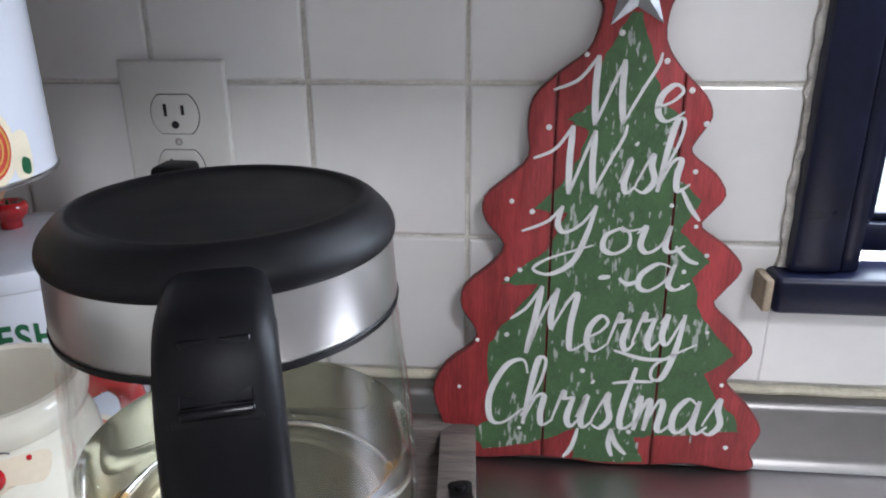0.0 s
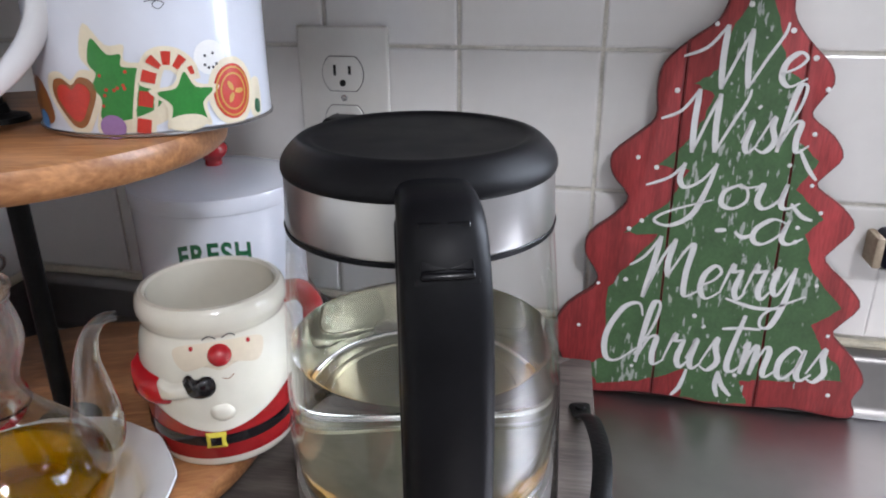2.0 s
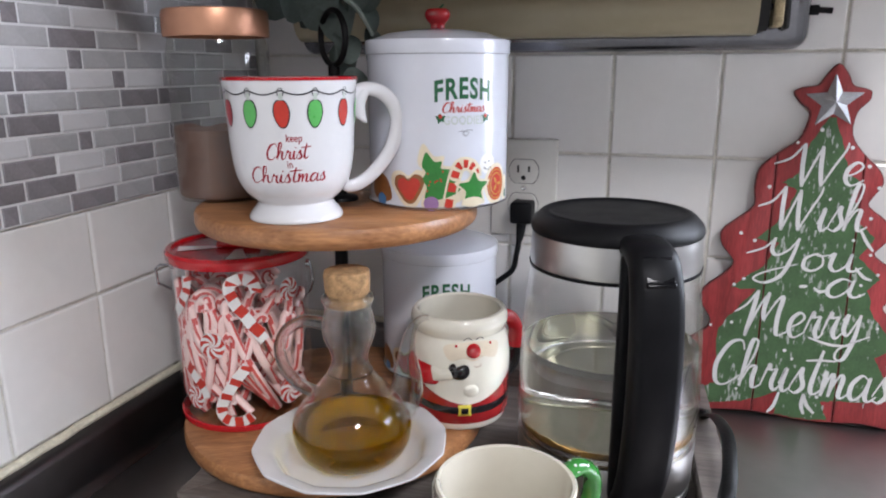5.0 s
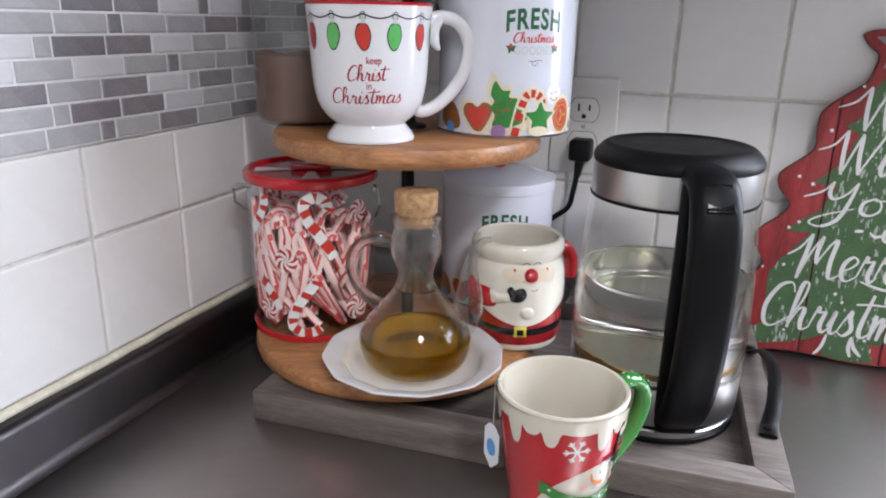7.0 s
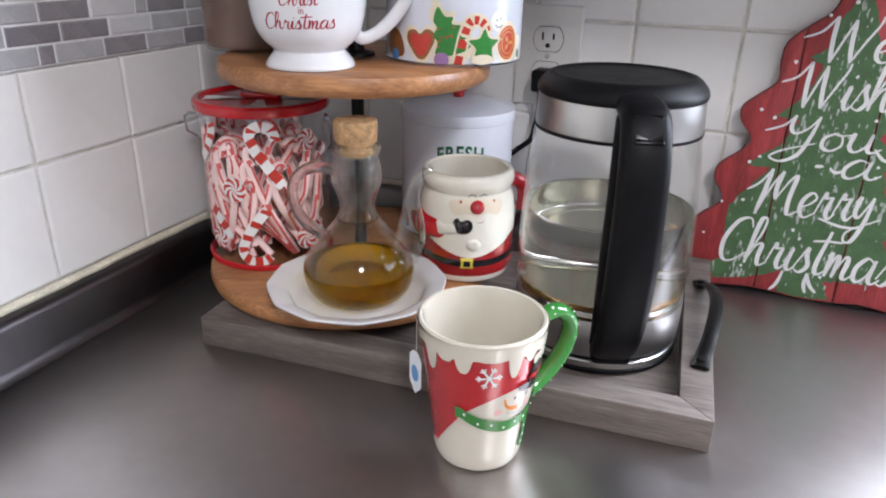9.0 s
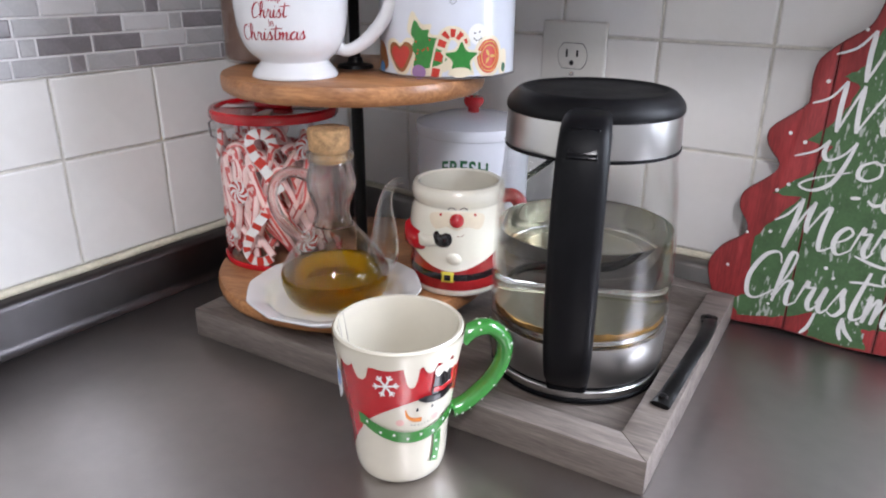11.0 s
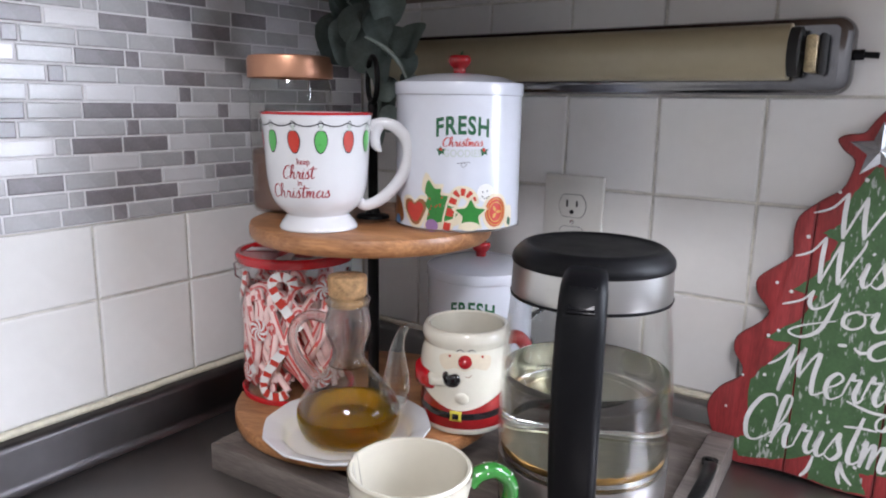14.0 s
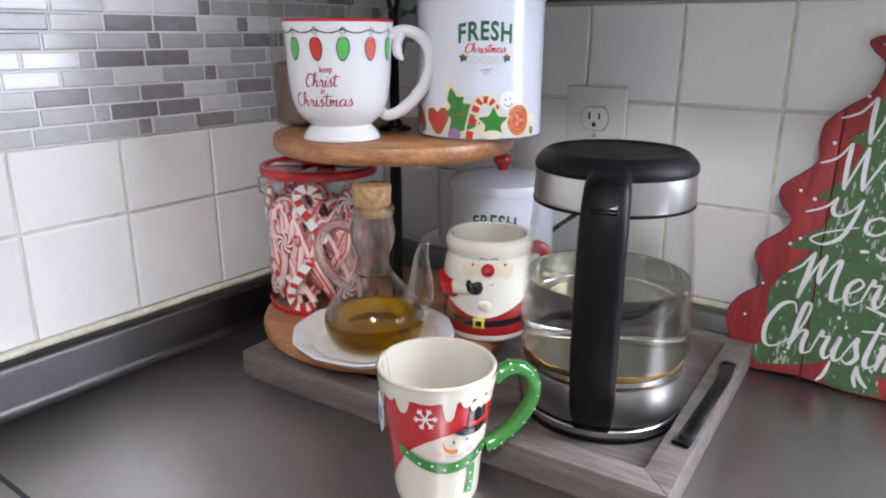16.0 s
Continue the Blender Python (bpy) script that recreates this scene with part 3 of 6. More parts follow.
def upstand(run, lab):
    """The steel upstand's section (out from the wall, up), swept along the wall."""
    sec = [(0.0, 0.0005), (0.026, 0.0005), (0.0215, 0.004), (0.0185, 0.010), (0.0165, 0.044), (0.0145, 0.0485), (0.010, 0.051), (0.0, 0.0525)]
    bm = bmesh.new()
    ends = []
    for s in run:
        ends.append([bm.verts.new((d, -s, z) if lab == "w" else (s, -d, z)) for d, z in sec])
    for a, b in zip(ends, ends[1:]):
        for i in range(len(sec) - 1):
            bm.faces.new((a[i], a[i + 1], b[i + 1], b[i]))
    bm.faces.new(ends[0])
    bm.faces.new(ends[-1][::-1])
    bmesh.ops.recalc_face_normals(bm, faces=bm.faces)
    return bm


# same steel on both runs; the difference in light is in their base colours
structure("trim_west", upstand([0.012 + 0.05 * i for i in range(13)], "w"), SPLASH_SHADED, "steel upstand of the worktop along the wall", "upstand", True)
structure("trim_north", upstand([0.012 + 0.05 * i for i in range(46)], "n"), SPLASH_LIT, "steel upstand of the worktop along the wall", "upstand", True)
rng = random.Random(3)
structure("caulk_west", tube([(0.001 + rng.uniform(0, 0.0015), -0.01 - 0.02 * i, 0.0545 + rng.uniform(-0.0006, 0.0008)) for i in range(32)], 0.0042, 8), CAULK, "yellowed bead of caulk under the tiles", "caulk", True)
structure("caulk_north", tube([(0.01 + 0.02 * i, -0.001 - rng.uniform(0, 0.0015), 0.0545 + rng.uniform(-0.0006, 0.0008)) for i in range(80)], 0.0038, 8), CAULK, "yellowed bead of caulk under the tiles", "caulk", True)

# cupboards beside and below, that close the place
cab = thing("wall_cabinet", 0.0, 0.0, 0.505, "dark wooden wall cupboard above the worktop", "cabinet")
part("body", box(0.002, 0.76, -0.345, -0.002, 0, 0.62, 0.002), CABINET, cab)
for i in range(2):
    door = part("door", box(0.006 + 0.378 * i, 0.376 + 0.378 * i, -0.365, -0.3465, 0.004, 0.616, 0.003), CABINET, cab)
    part("knob", lathe([(0, 0), (0.006, 0), (0.005, 0.012), (0.012, 0.018), (0.011, 0.024), (0, 0.026)], 20), CHROME, door, "round metal knob",
         at=pose(0.34 if i == 0 else 0.42, -0.366, 0.05, 90, 0, 0))
base = thing("base_cabinet", 0.0, 0.0, FLOOR_Z, "dark wooden base cupboard under the worktop", "cabinet")
part("body", box(0.002, 2.28, -0.60, -0.01, 0.0, 0.862, 0.002), CABINET, base)
for i in range(4):
    part("door", box(0.01 + 0.57 * i, 0.57 + 0.57 * i, -0.622, -0.602, 0.10, 0.85, 0.003), CABINET, base)

# ---- window ----
win = tagged(new("window_1"), "kitchen window with a dark navy painted wooden frame", "window", kind="structure")
part("window_frame", box(WX0, WX0 + 0.034, -0.014, 0.02, WZ0 - 0.001, WZ1, 0.004), NAVY, win)
part("window_frame", box(WX0 + 0.0345, WX0 + 0.047, -0.010, 0.02, WZ0 - 0.001, WZ1, 0.003), NAVY, win)
part("window_frame", box(WX1 - 0.062, WX1, -0.014, 0.10, WZ0 - 0.001, WZ1, 0.004), NAVY, win)
part("window_frame", box(WX0 + 0.048, WX1 - 0.062, -0.014, 0.10, WZ1 - 0.062, WZ1, 0.004), NAVY, win)
part("inner_stop", box(WX0, WX0 + 0.043, 0.0205, 0.10, WZ0, WZ1 - 0.063, 0.003), NAVY, win)
part("sash_rail", box(WX0 + 0.044, WX1 - 0.063, 0.03, 0.065, WZ0, WZ0 + 0.0225, 0.004), NAVY, win)
part("sash_rail", box(WX0 + 0.044, WX0 + 0.071, 0.03, 0.065, WZ0 + 0.023, WZ1 - 0.064, 0.004), NAVY, win)
part("sash_rail", box(1.23, 1.265, 0.03, 0.065, WZ0 + 0.023, WZ1 - 0.064, 0.004), NAVY, win)
part("sash_bead", box(WX0 + 0.0715, 1.229, 0.036, 0.058, WZ0 + 0.0235, WZ0 + 0.029, 0.002), NAVY, win)
for a, b in ((WX0 + 0.072, 1.229), (1.266, WX1 - 0.064)):
    p = part("pane", box(a, b, 0.045, 0.049, WZ0 + 0.0295, WZ1 - 0.065), PANE, win, smooth=False)
    p.visible_shadow = False
sill = part("window_sill", box(0.7590, WX1 + 0.02, -0.024, 0.02, 0.1255, 0.1525, 0.005, 3), NAVY, win, "navy painted sill, its end worn to bare wood")
part("worn_end", box(0.7525, 0.7588, -0.023, 0.004, 0.1265, 0.1505, 0.002), RAWWOOD, sill, "bare worn wood")
rng = random.Random(8)
bm = bmesh.new()
prev = None
for i in range(70):
    z = WZ0 + i * 0.0075
    if z > WZ1:
        break
    x0, x1 = 0.7665 + rng.uniform(-0.0022, 0.0012), WX0 + 0.001 + rng.uniform(-0.001, 0.0022)
    y = -0.0025 + rng.uniform(-0.002, 0.0015)
    cur = [bm.verts.new(c) for c in ((x0, 0.003, z), (x0, y, z), (x1, y - 0.002, z), (x1, 0.003, z))]
    if prev:
        for k in range(3):
            bm.faces.new((prev[k], prev[k + 1], cur[k + 1], cur[k]))
    prev = cur
bmesh.ops.recalc_face_normals(bm, faces=bm.faces)
part("plaster_edge", bm, PLASTER, win, "chipped plaster edge", False)
bd = new("backdrop", mesh_of(box(-3, 6, 4.0, 4.05, -1.5, 5), "backdrop", SKYCARD, False))
tagged(bd, "bright overcast sky outside the window", "sky", kind="structure")

# ---- socket ----
GAP = mat("shadow_gap", (0.13, 0.125, 0.12), 0.9, var=0.2)
sock = thing("wall_socket", 0.3435, -0.0005, 0.2365, "ivory double wall socket plate on the tiles", "socket")
part("cover_plate", box(-0.0385, 0.0385, -0.0055, 0.0, -0.0565, 0.0565, 0.0022, 3), PLASTIC_W, sock)


def receptacle(dz):
    poly = []
    for i in range(48):
        a = math.tau * i / 48
        x, z = 0.0172 * math.cos(a), 0.0172 * math.sin(a)
        poly.append((x, max(-0.0135, min(0.0135, z)) + dz))
    bm = prism(poly, 0.002, 0.0006)
    bmesh.ops.translate(bm, verts=bm.verts, vec=(0, -0.0072, 0))
    gap = prism([(x * 1.045, dz + (z - dz) * 1.05) for x, z in poly], 0.0004)
    bmesh.ops.translate(gap, verts=gap.verts, vec=(0, -0.0058, 0))
    part("gap", gap, GAP, sock)
    r = part("receptacle", bm, PLASTIC_W, sock)
    for x, w, h, zz in ((-0.0063, 0.0022, 0.0085, 0.003), (0.0063, 0.0022, 0.0068, 0.003)):
        part("slot", box(x - w / 2, x + w / 2, -0.0077, -0.0072, dz + zz - h / 2, dz + zz + h / 2), SLOT, r)
    part("slot", prism([(0.0027 * math.cos(t), dz - 0.0072 + 0.0027 * math.sin(t)) for t in (math.tau * i / 14 for i in range(14))], 0.0005), SLOT, r, at=pose(0, -0.0077, 0))


receptacle(0.0195)
receptacle(-0.0195)
part("screw", lathe([(0, 0), (0.0028, 0), (0.0024, 0.0012), (0, 0.0015)], 16), TINRIM, sock, at=pose(0, -0.0055, 0, 90))

# plug and lead
plug = thing("power_lead", 0.346, -0.008, 0.212, "black kettle power lead plugged into the wall socket", "cable")
part("plug", box(-0.0125, 0.0125, -0.028, 0.0, -0.0125, 0.0125, 0.004, 3), BLACK_M, plug)
part("strain_relief", tube([(0, -0.018, -0.011), (-0.001, -0.018, -0.024), (-0.002, -0.018, -0.032)], [0.006, 0.0048, 0.0038], 12), BLACK_M, plug)
part("lead", tube(round_profile([(-0.002, -0.018, -0.030), (-0.005, -0.018, -0.050), (-0.010, -0.017, -0.070), (-0.028, -0.016, -0.086), (-0.045, -0.018, -0.105), (-0.03, -0.026, -0.14), (0.02, -0.03, -0.165), (0.08, -0.045, -0.19), (0.115, -0.10, -0.199)], 8), 0.0033, 10), BLACK_M, plug)

# ---- strip light on the wall ----
lampx0, lampx1 = 0.075, 0.622
strip = thing("strip_light", 0.0, -0.0005, 0.424, "old unlit fluorescent strip light in a worn chrome housing", "lamp")


def rounded(x0, x1, z0, z1, r, n=6):
    out = []
    for cx, cz, a in ((x1 - r, z1 - r, 0), (x0 + r, z1 - r, 90), (x0 + r, z0 + r, 180), (x1 - r, z0 + r, 270)):
        out += [(cx + r * math.cos(radians(a + 90 * k / n)), cz + r * math.sin(radians(a + 90 * k / n))) for k in range(n + 1)]
    return out


bm = prism(rounded(lampx0, lampx1, -0.036, 0.036, 0.016), 0.020, 0.006)
bmesh.ops.translate(bm, verts=bm.verts, vec=(0, -0.020, 0))
part("housing", bm, CHROME, strip)
bm = prism(rounded(lampx0 + 0.008, lampx1 - 0.012, -0.026, 0.028, 0.006), 0.002)
bmesh.ops.translate(bm, verts=bm.verts, vec=(0, -0.0222, 0))
part("back_plate", bm, CHROME, strip)
part("tube", tube([(lampx0 + 0.012, -0.040, 0.003), (lampx1 - 0.050, -0.040, 0.003)], 0.0215, 28, 1.2), TUBEW, strip, "yellowed fluorescent tube")
part("tube_cap", tube([(lampx1 - 0.050, -0.040, 0.003), (lampx1 - 0.041, -0.040, 0.003)], 0.0205, 28, 1.1), SLOT, strip, "dark tube end")
part("socket", box(lampx1 - 0.037, lampx1 - 0.027, -0.047, -0.022, -0.016, 0.018, 0.003), RUST, strip, "stained lamp socket")
part("contact_block", box(lampx1 - 0.0265, lampx1 - 0.0205, -0.042, -0.022, -0.018, 0.020, 0.003), SLOT, strip)
part("pin", tube([(lampx1 - 0.0405, -0.040, 0.003), (lampx1 - 0.0365, -0.040, 0.003)], 0.003, 8), SLOT, strip)
part("switch_stem", tube([(lampx1 - 0.001, -0.010, 0.001), (lampx1 + 0.008, -0.010, 0.001), (lampx1 + 0.008, -0.010, 0.001), (lampx1 + 0.02, -0.010, 0.0)], [0.005, 0.005, 0.003, 0.003], 10), BLACK_M, strip, "black push switch")

# ---- tray ----
tray = thing("serving_tray", 0.126, -0.376, COUNTER_Z, "weathered grey wooden serving tray with black iron handles", "tray", 3.55)
TL, TD, TH, RIM, FLOORH = 0.452, 0.338, 0.029, 0.026, 0.007
part("base_board", box(0.004, TL - 0.004, 0.004, TD - 0.004, 0.0008, FLOORH), GREYWOOD, tray)


def rail(name, x0, x1, y0, y1, mx, my):
    """A rim rail with mitred ends."""
    bm = bmesh.new()
    lo, hi = [], []
    pts = [(x0, y0), (x1, y0), (x1, y1), (x0, y1)]
    if mx:
        pts = [(x0, y0), (x1, y0), (x1 - RIM, y1), (x0 + RIM, y1)] if mx > 0 else [(x0 + RIM, y0), (x1 - RIM, y0), (x1, y1), (x0, y1)]
    if my:
        pts = [(x0, y0), (x1, y0 + RIM), (x1, y1 - RIM), (x0, y1)] if my > 0 else [(x0, y0 + RIM), (x1, y0), (x1, y1), (x0, y1 - RIM)]
    lo = [bm.verts.new((x, y, 0)) for x, y in pts]
    hi = [bm.verts.new((x, y, TH)) for x, y in pts]
    bm.faces.new(lo[::-1])
    bm.faces.new(hi)
    for i in range(4):
        bm.faces.new((lo[i], lo[(i + 1) % 4], hi[(i + 1) % 4], hi[i]))
    bmesh.ops.recalc_face_normals(bm, faces=bm.faces)
    bmesh.ops.bevel(bm, geom=bm.edges[:], offset=0.0011, segments=2, profile=0.5, affect='EDGES')
    return part(name, bm, GREYWOOD, tray)


rail("rim_rail", 0, TL, 0, RIM, 1, 0)
rail("rim_rail", 0, TL, TD - RIM, TD, -1, 0)
rail("rim_rail", 0, RIM, 0, TD, 0, 1)
rail("rim_rail", TL - RIM, TL, 0, TD, 0, -1)


def strap(x, out, y0, y1):
    path = round_profile([(x, y0 - 0.004, TH + 0.002), (x + out * 0.002, y0 + 0.012, TH + 0.004), (x + out * 0.007, y0 + 0.035, TH + 0.016), (x + out * 0.011, (y0 + y1) / 2, TH + 0.024), (x + out * 0.007, y1 - 0.035, TH + 0.016), (x + out * 0.002, y1 - 0.012, TH + 0.004), (x, y1 + 0.004, TH + 0.002)], 5)
    n = len(path)
    rad = [0.0080 - 0.0020 * math.sin(math.pi * i / (n - 1)) for i in range(n)]
    h = part("handle", tube(path, rad, 8, 0.32), IRON, tray, "black iron strap handle")
    for y in (y0 + 0.004, y1 - 0.004):
        part("bolt", lathe([(0, 0), (0.004, 0), (0.0035, 0.0022), (0, 0.003)], 12), IRON, h, at=pose(x, y, TH + 0.005))


strap(TL - 0.011, 1, 0.075, 0.245)

# ---- two-tier stand ----
stand = thing("tiered_stand", 0.2, -0.217, 0.0295, "two-tier mango wood stand with a black iron post and ring handle", "stand")


def board(r, z0, z1, seed):
    bm = lathe([(0, z0), (r - 0.004, z0), (r - 0.001, z0 + 0.0025), (r, z0 + 0.006), (r, z1 - 0.005), (r - 0.0015, z1 - 0.0015), (r - 0.005, z1), (0, z1)], 96)
    for v in bm.verts:
        k = 1 + 0.006 * noise.noise(Vector((v.co.x * 18 + seed, v.co.y * 18, v.co.z * 4)))
        v.co.x, v.co.y = v.co.x * k, v.co.y * k
    return bm


part("board", board(0.147, 0.0, 0.0175, 1), MANGO, stand, "round wooden lower board", at=pose(-0.002, 0.003, 0, 0, 0, 25))
part("board", board(0.1275, 0.207, 0.2245, 7), MANGO, stand, "round wooden upper board", at=pose(0.012, -0.0044, 0, 0, 0, 20))
part("post", tube([(0.011, -0.002, 0.0175), (0.011, -0.002, 0.207)], 0.0062, 16), IRON, stand)
part("flange", lathe([(0, 0), (0.021, 0), (0.020, 0.003), (0.009, 0.005), (0.0075, 0.010), (0, 0.010)], 28), IRON, stand, at=pose(0.011, -0.002, 0.0175))
part("flange", lathe([(0, 0), (0.044, 0), (0.044, 0.002), (0, 0.002)], 32), IRON, stand, at=pose(0.011, -0.002, 0.2048))
part("flange", lathe([(0, 0), (0.018, 0), (0.017, 0.003), (0.008, 0.005), (0.0065, 0.010), (0, 0.010)], 28), IRON, stand, at=pose(0.011, -0.002, 0.2245))
part("upper_post", tube([(0.011, -0.002, 0.23), (0.011, -0.002, 0.345)], 0.0052, 14), IRON, stand)
ring = [(0.011 + 0.023 * math.cos(math.tau * i / 40) * 0.8, -0.002 - 0.023 * math.cos(math.tau * i / 40) * 0.6, 0.368 + 0.023 * math.sin(math.tau * i / 40)) for i in range(41)]
part("ring_handle", tube(ring, 0.0028, 10, caps=False), IRON, stand)

# ---- kettle ----
kettle = thing("electric_kettle", 0.4616, -0.2144, 0.0074, "glass electric kettle half full of water, brushed steel bands", "kettle", -70.2)
part("power_base", lathe([(0, 0), (0.073, 0), (0.0755, 0.002), (0.0755, 0.005), (0.074, 0.0062), (0, 0.0062)], 80), BLACK, kettle, "black power base")
part("base_trim", lathe([(0.0745, 0.0062), (0.0752, 0.0072), (0.0752, 0.0120), (0.0742, 0.0130), (0.06, 0.0130), (0.06, 0.0062)], 80), KSTEEL, kettle)
part("base_seal", lathe([(0.06, 0.0130), (0.0722, 0.0130), (0.0725, 0.0165), (0.06, 0.0165)], 80), BLACK, kettle)
part("lower_band", lathe([(0.05, 0.0165), (0.0742, 0.0165), (0.0762, 0.0185), (0.0772, 0.050), (0.0768, 0.0525), (0.05, 0.0525)], 80), KSTEEL, kettle, "brushed steel lower band")
GLP = [(0.0768, 0.0525), (0.0778, 0.070), (0.0780, 0.085), (0.0774, 0.110), (0.0762, 0.135), (0.0745, 0.160), (0.0722, 0.185), (0.0703, 0.206)]
glass = round_profile(GLP, 3)
part("glass_body", lathe(glass + [(r - 0.0022, z) for r, z in glass[::-1]] + [glass[0]], 80), KGLASS, kettle, "clear glass body")
wz = 0.1330
wat = [(0.0, 0.0538)] + [(r - 0.0024, max(z, 0.0538)) for r, z in glass if z < wz] + [(radius_at(glass, wz) - 0.0024, wz + 0.0012), (radius_at(glass, wz) - 0.0032, wz + 0.0005), (radius_at(glass, wz) - 0.0050, wz), (0.0, wz - 0.0002)]
part("water", lathe(wat, 80), WATER, kettle, "clear water").visible_shadow = False
part("heater_floor", lathe([(0, 0.0530), (0.072, 0.0530), (0.0736, 0.0545), (0.0640, 0.0549), (0.0625, 0.0562), (0.0590, 0.0564), (0.0575, 0.0548), (0.03, 0.0546), (0, 0.0546)], 80), KBOTTOM, kettle, "stepped steel heating plate")
bm = lathe([(0.0530, 0.0566), (0.0600, 0.0567), (0.0680, 0.0569), (0.0712, 0.0585), (0.0730, 0.0606), (0.0740, 0.0650)], 72, radians(-112), radians(104))
for v in bm.verts:
    a = math.atan2(v.co.y, v.co.x)
    r, k = math.hypot(v.co.x, v.co.y), noise.noise(Vector((2.2 * math.cos(a), 2.2 * math.sin(a), 3.0))) + 0.4 * noise.noise(Vector((9 * math.cos(a), 9 * math.sin(a), 5.0)))
    thin = max(0.0, abs(a) - 1.1) / 0.8
    if r < 0.071:
        f = 1 + 0.09 * k + (0.0730 / r - 1) * min(1.0, thin)
        v.co.x, v.co.y = v.co.x * f, v.co.y * f
        v.co.z += 0.0012 * min(1.0, thin)
    elif v.co.z > 0.062:
        v.co.z += 0.004 * k - 0.005 * min(1.0, thin)
part("glass_seam", lathe([(0.0715, 0.0550), (0.0722, 0.0572), (0.0735, 0.0590), (0.0743, 0.0594), (0.0743, 0.0550)], 96), SEAM, kettle, "bright seam between glass and plate")
part("scale_ring", bm, STAIN, kettle, "brown stain of limescale")
part("upper_band", lathe([(0.064, 0.206), (0.0702, 0.206), (0.0706, 0.2085), (0.0694, 0.2325), (0.064, 0.2325)], 80), KSTEEL, kettle, "brushed steel upper band")
part("band_seal", lathe([(0.066, 0.2035), (0.0708, 0.2035), (0.0712, 0.206), (0.066, 0.206)], 80), BLACK, kettle)
part("lid", lathe(round_profile([(0.0692, 0.2325), (0.0702, 0.2336), (0.0706, 0.2366), (0.0690, 0.2412), (0.0632, 0.2474), (0.0590, 0.2494), (0.0560, 0.2492), (0.0520, 0.2478), (0.040, 0.2472), (0.0, 0.2470)], 4), 80), BLACK_M, kettle, "domed black plastic lid")
# the handle stands out along the kettle's own x
hpath = round_profile([(0.060, 0, 0.2350), (0.080, 0, 0.2345), (0.097, 0, 0.2270), (0.1085, 0, 0.198), (0.1125, 0, 0.152), (0.1110, 0, 0.105), (0.1040, 0, 0.068), (0.093, 0, 0.043), (0.080, 0, 0.030), (0.072, 0, 0.026)], 5)
bm = bmesh.new()
prev = None
n = len(hpath)
for i, p in enumerate(hpath):
    a, b = Vector(hpath[max(i - 1, 0)]), Vector(hpath[min(i + 1, n - 1)])
    d = (b - a).normalized()
    up = Vector((0, 1, 0))
    nrm = d.cross(up).normalized()
    t = i / (n - 1)
    hw = 0.0166 + 0.0024 * math.sin(math.pi * t)
    th = 0.0080 + 0.0035 * math.sin(math.pi * t)
    ringv = []
    for k in range(16):
        ang = math.tau * k / 16
        c, s = math.cos(ang), math.sin(ang)
        sx = math.copysign(abs(c) ** 0.5, c) * hw
        sy = math.copysign(abs(s) ** 0.7, s) * th
        ringv.append(bm.verts.new(Vector(p) + up * sx + nrm * sy))
    if prev:
        for k in range(16):
            bm.faces.new((prev[k], prev[(k + 1) % 16], ringv[(k + 1) % 16], ringv[k]))
    else:
        bm.faces.new(ringv)
    prev = ringv
bm.faces.new(prev[::-1])
bmesh.ops.recalc_face_normals(bm, faces=bm.faces)
handle = part("handle", bm, BLACK, kettle, "wide black plastic handle")
part("spine", box(0.0725, 0.0835, -0.0180, 0.0180, 0.030, 0.2315, 0.004, 3), BLACK_M, kettle, "black plastic grip backing against the glass")
frame_at = pose(0.1068, 0, 0.2262, 0, 56, 0)
part("button_recess", box(-0.0140, 0.0140, -0.0128, 0.0128, -0.0060, 0.0006, 0.0015, 2), BLACK_M, handle, at=frame_at)
part("lid_button", box(-0.0110, 0.0085, -0.0105, 0.0105, -0.0020, 0.0018, 0.0010, 3), BLKGLOSS, handle, "glossy lid release button", at=frame_at)
part("button_lip", box(0.0088, 0.0118, -0.0105, 0.0105, -0.0020, 0.0030, 0.0010, 3), BLKGLOSS, handle, at=frame_at)
part("handle_mount", box(0.066, 0.088, -0.0165, 0.0165, 0.0185, 0.044, 0.004, 3), BLACK, kettle)
part("spout", lathe([(0.0, 0), (0.016, 0), (0.012, 0.012), (0.0, 0.012)], 24), KSTEEL, kettle, at=pose(-0.066, 0, 0.2215, 0, -90, 0))
for i in range(4):
    part("level_mark", box(0.0, 0.0004, -0.004, 0.004, 0, 0.0008), P_GREY, kettle, at=Matrix.Rotation(radians(95), 4, 'Z') @ pose(radius_at(glass, 0.09 + 0.025 * i) + 0.0001, 0, 0.09 + 0.025 * i))

# ---- painted wooden tree sign, leaning on the wall ----
sign = thing("tree_sign", 0.655, -0.0305, 0.0008, "painted wooden Christmas tree sign with brush lettering, leaning on the tiles", "sign")
sign.matrix_world = pose(0.655, -0.0305, 0.0008, -3.4)
right = [(0.0, 0.375), (0.010, 0.364), (0.015, 0.354), (0.026, 0.351), (0.034, 0.346), (0.029, 0.337), (0.021, 0.327), (0.0195, 0.306), (0.031, 0.288), (0.047, 0.272), (0.052, 0.258), (0.044, 0.244), (0.042, 0.235),
         (0.058, 0.222), (0.066, 0.207), (0.056, 0.193), (0.053, 0.185), (0.072, 0.171), (0.082, 0.156), (0.070, 0.138), (0.067, 0.129), (0.087, 0.110), (0.096, 0.095), (0.084, 0.078), (0.082, 0.070), (0.099, 0.052), (0.109, 0.034), (0.103, 0.017), (0.107, 0.005), (0.096, 0.0)]
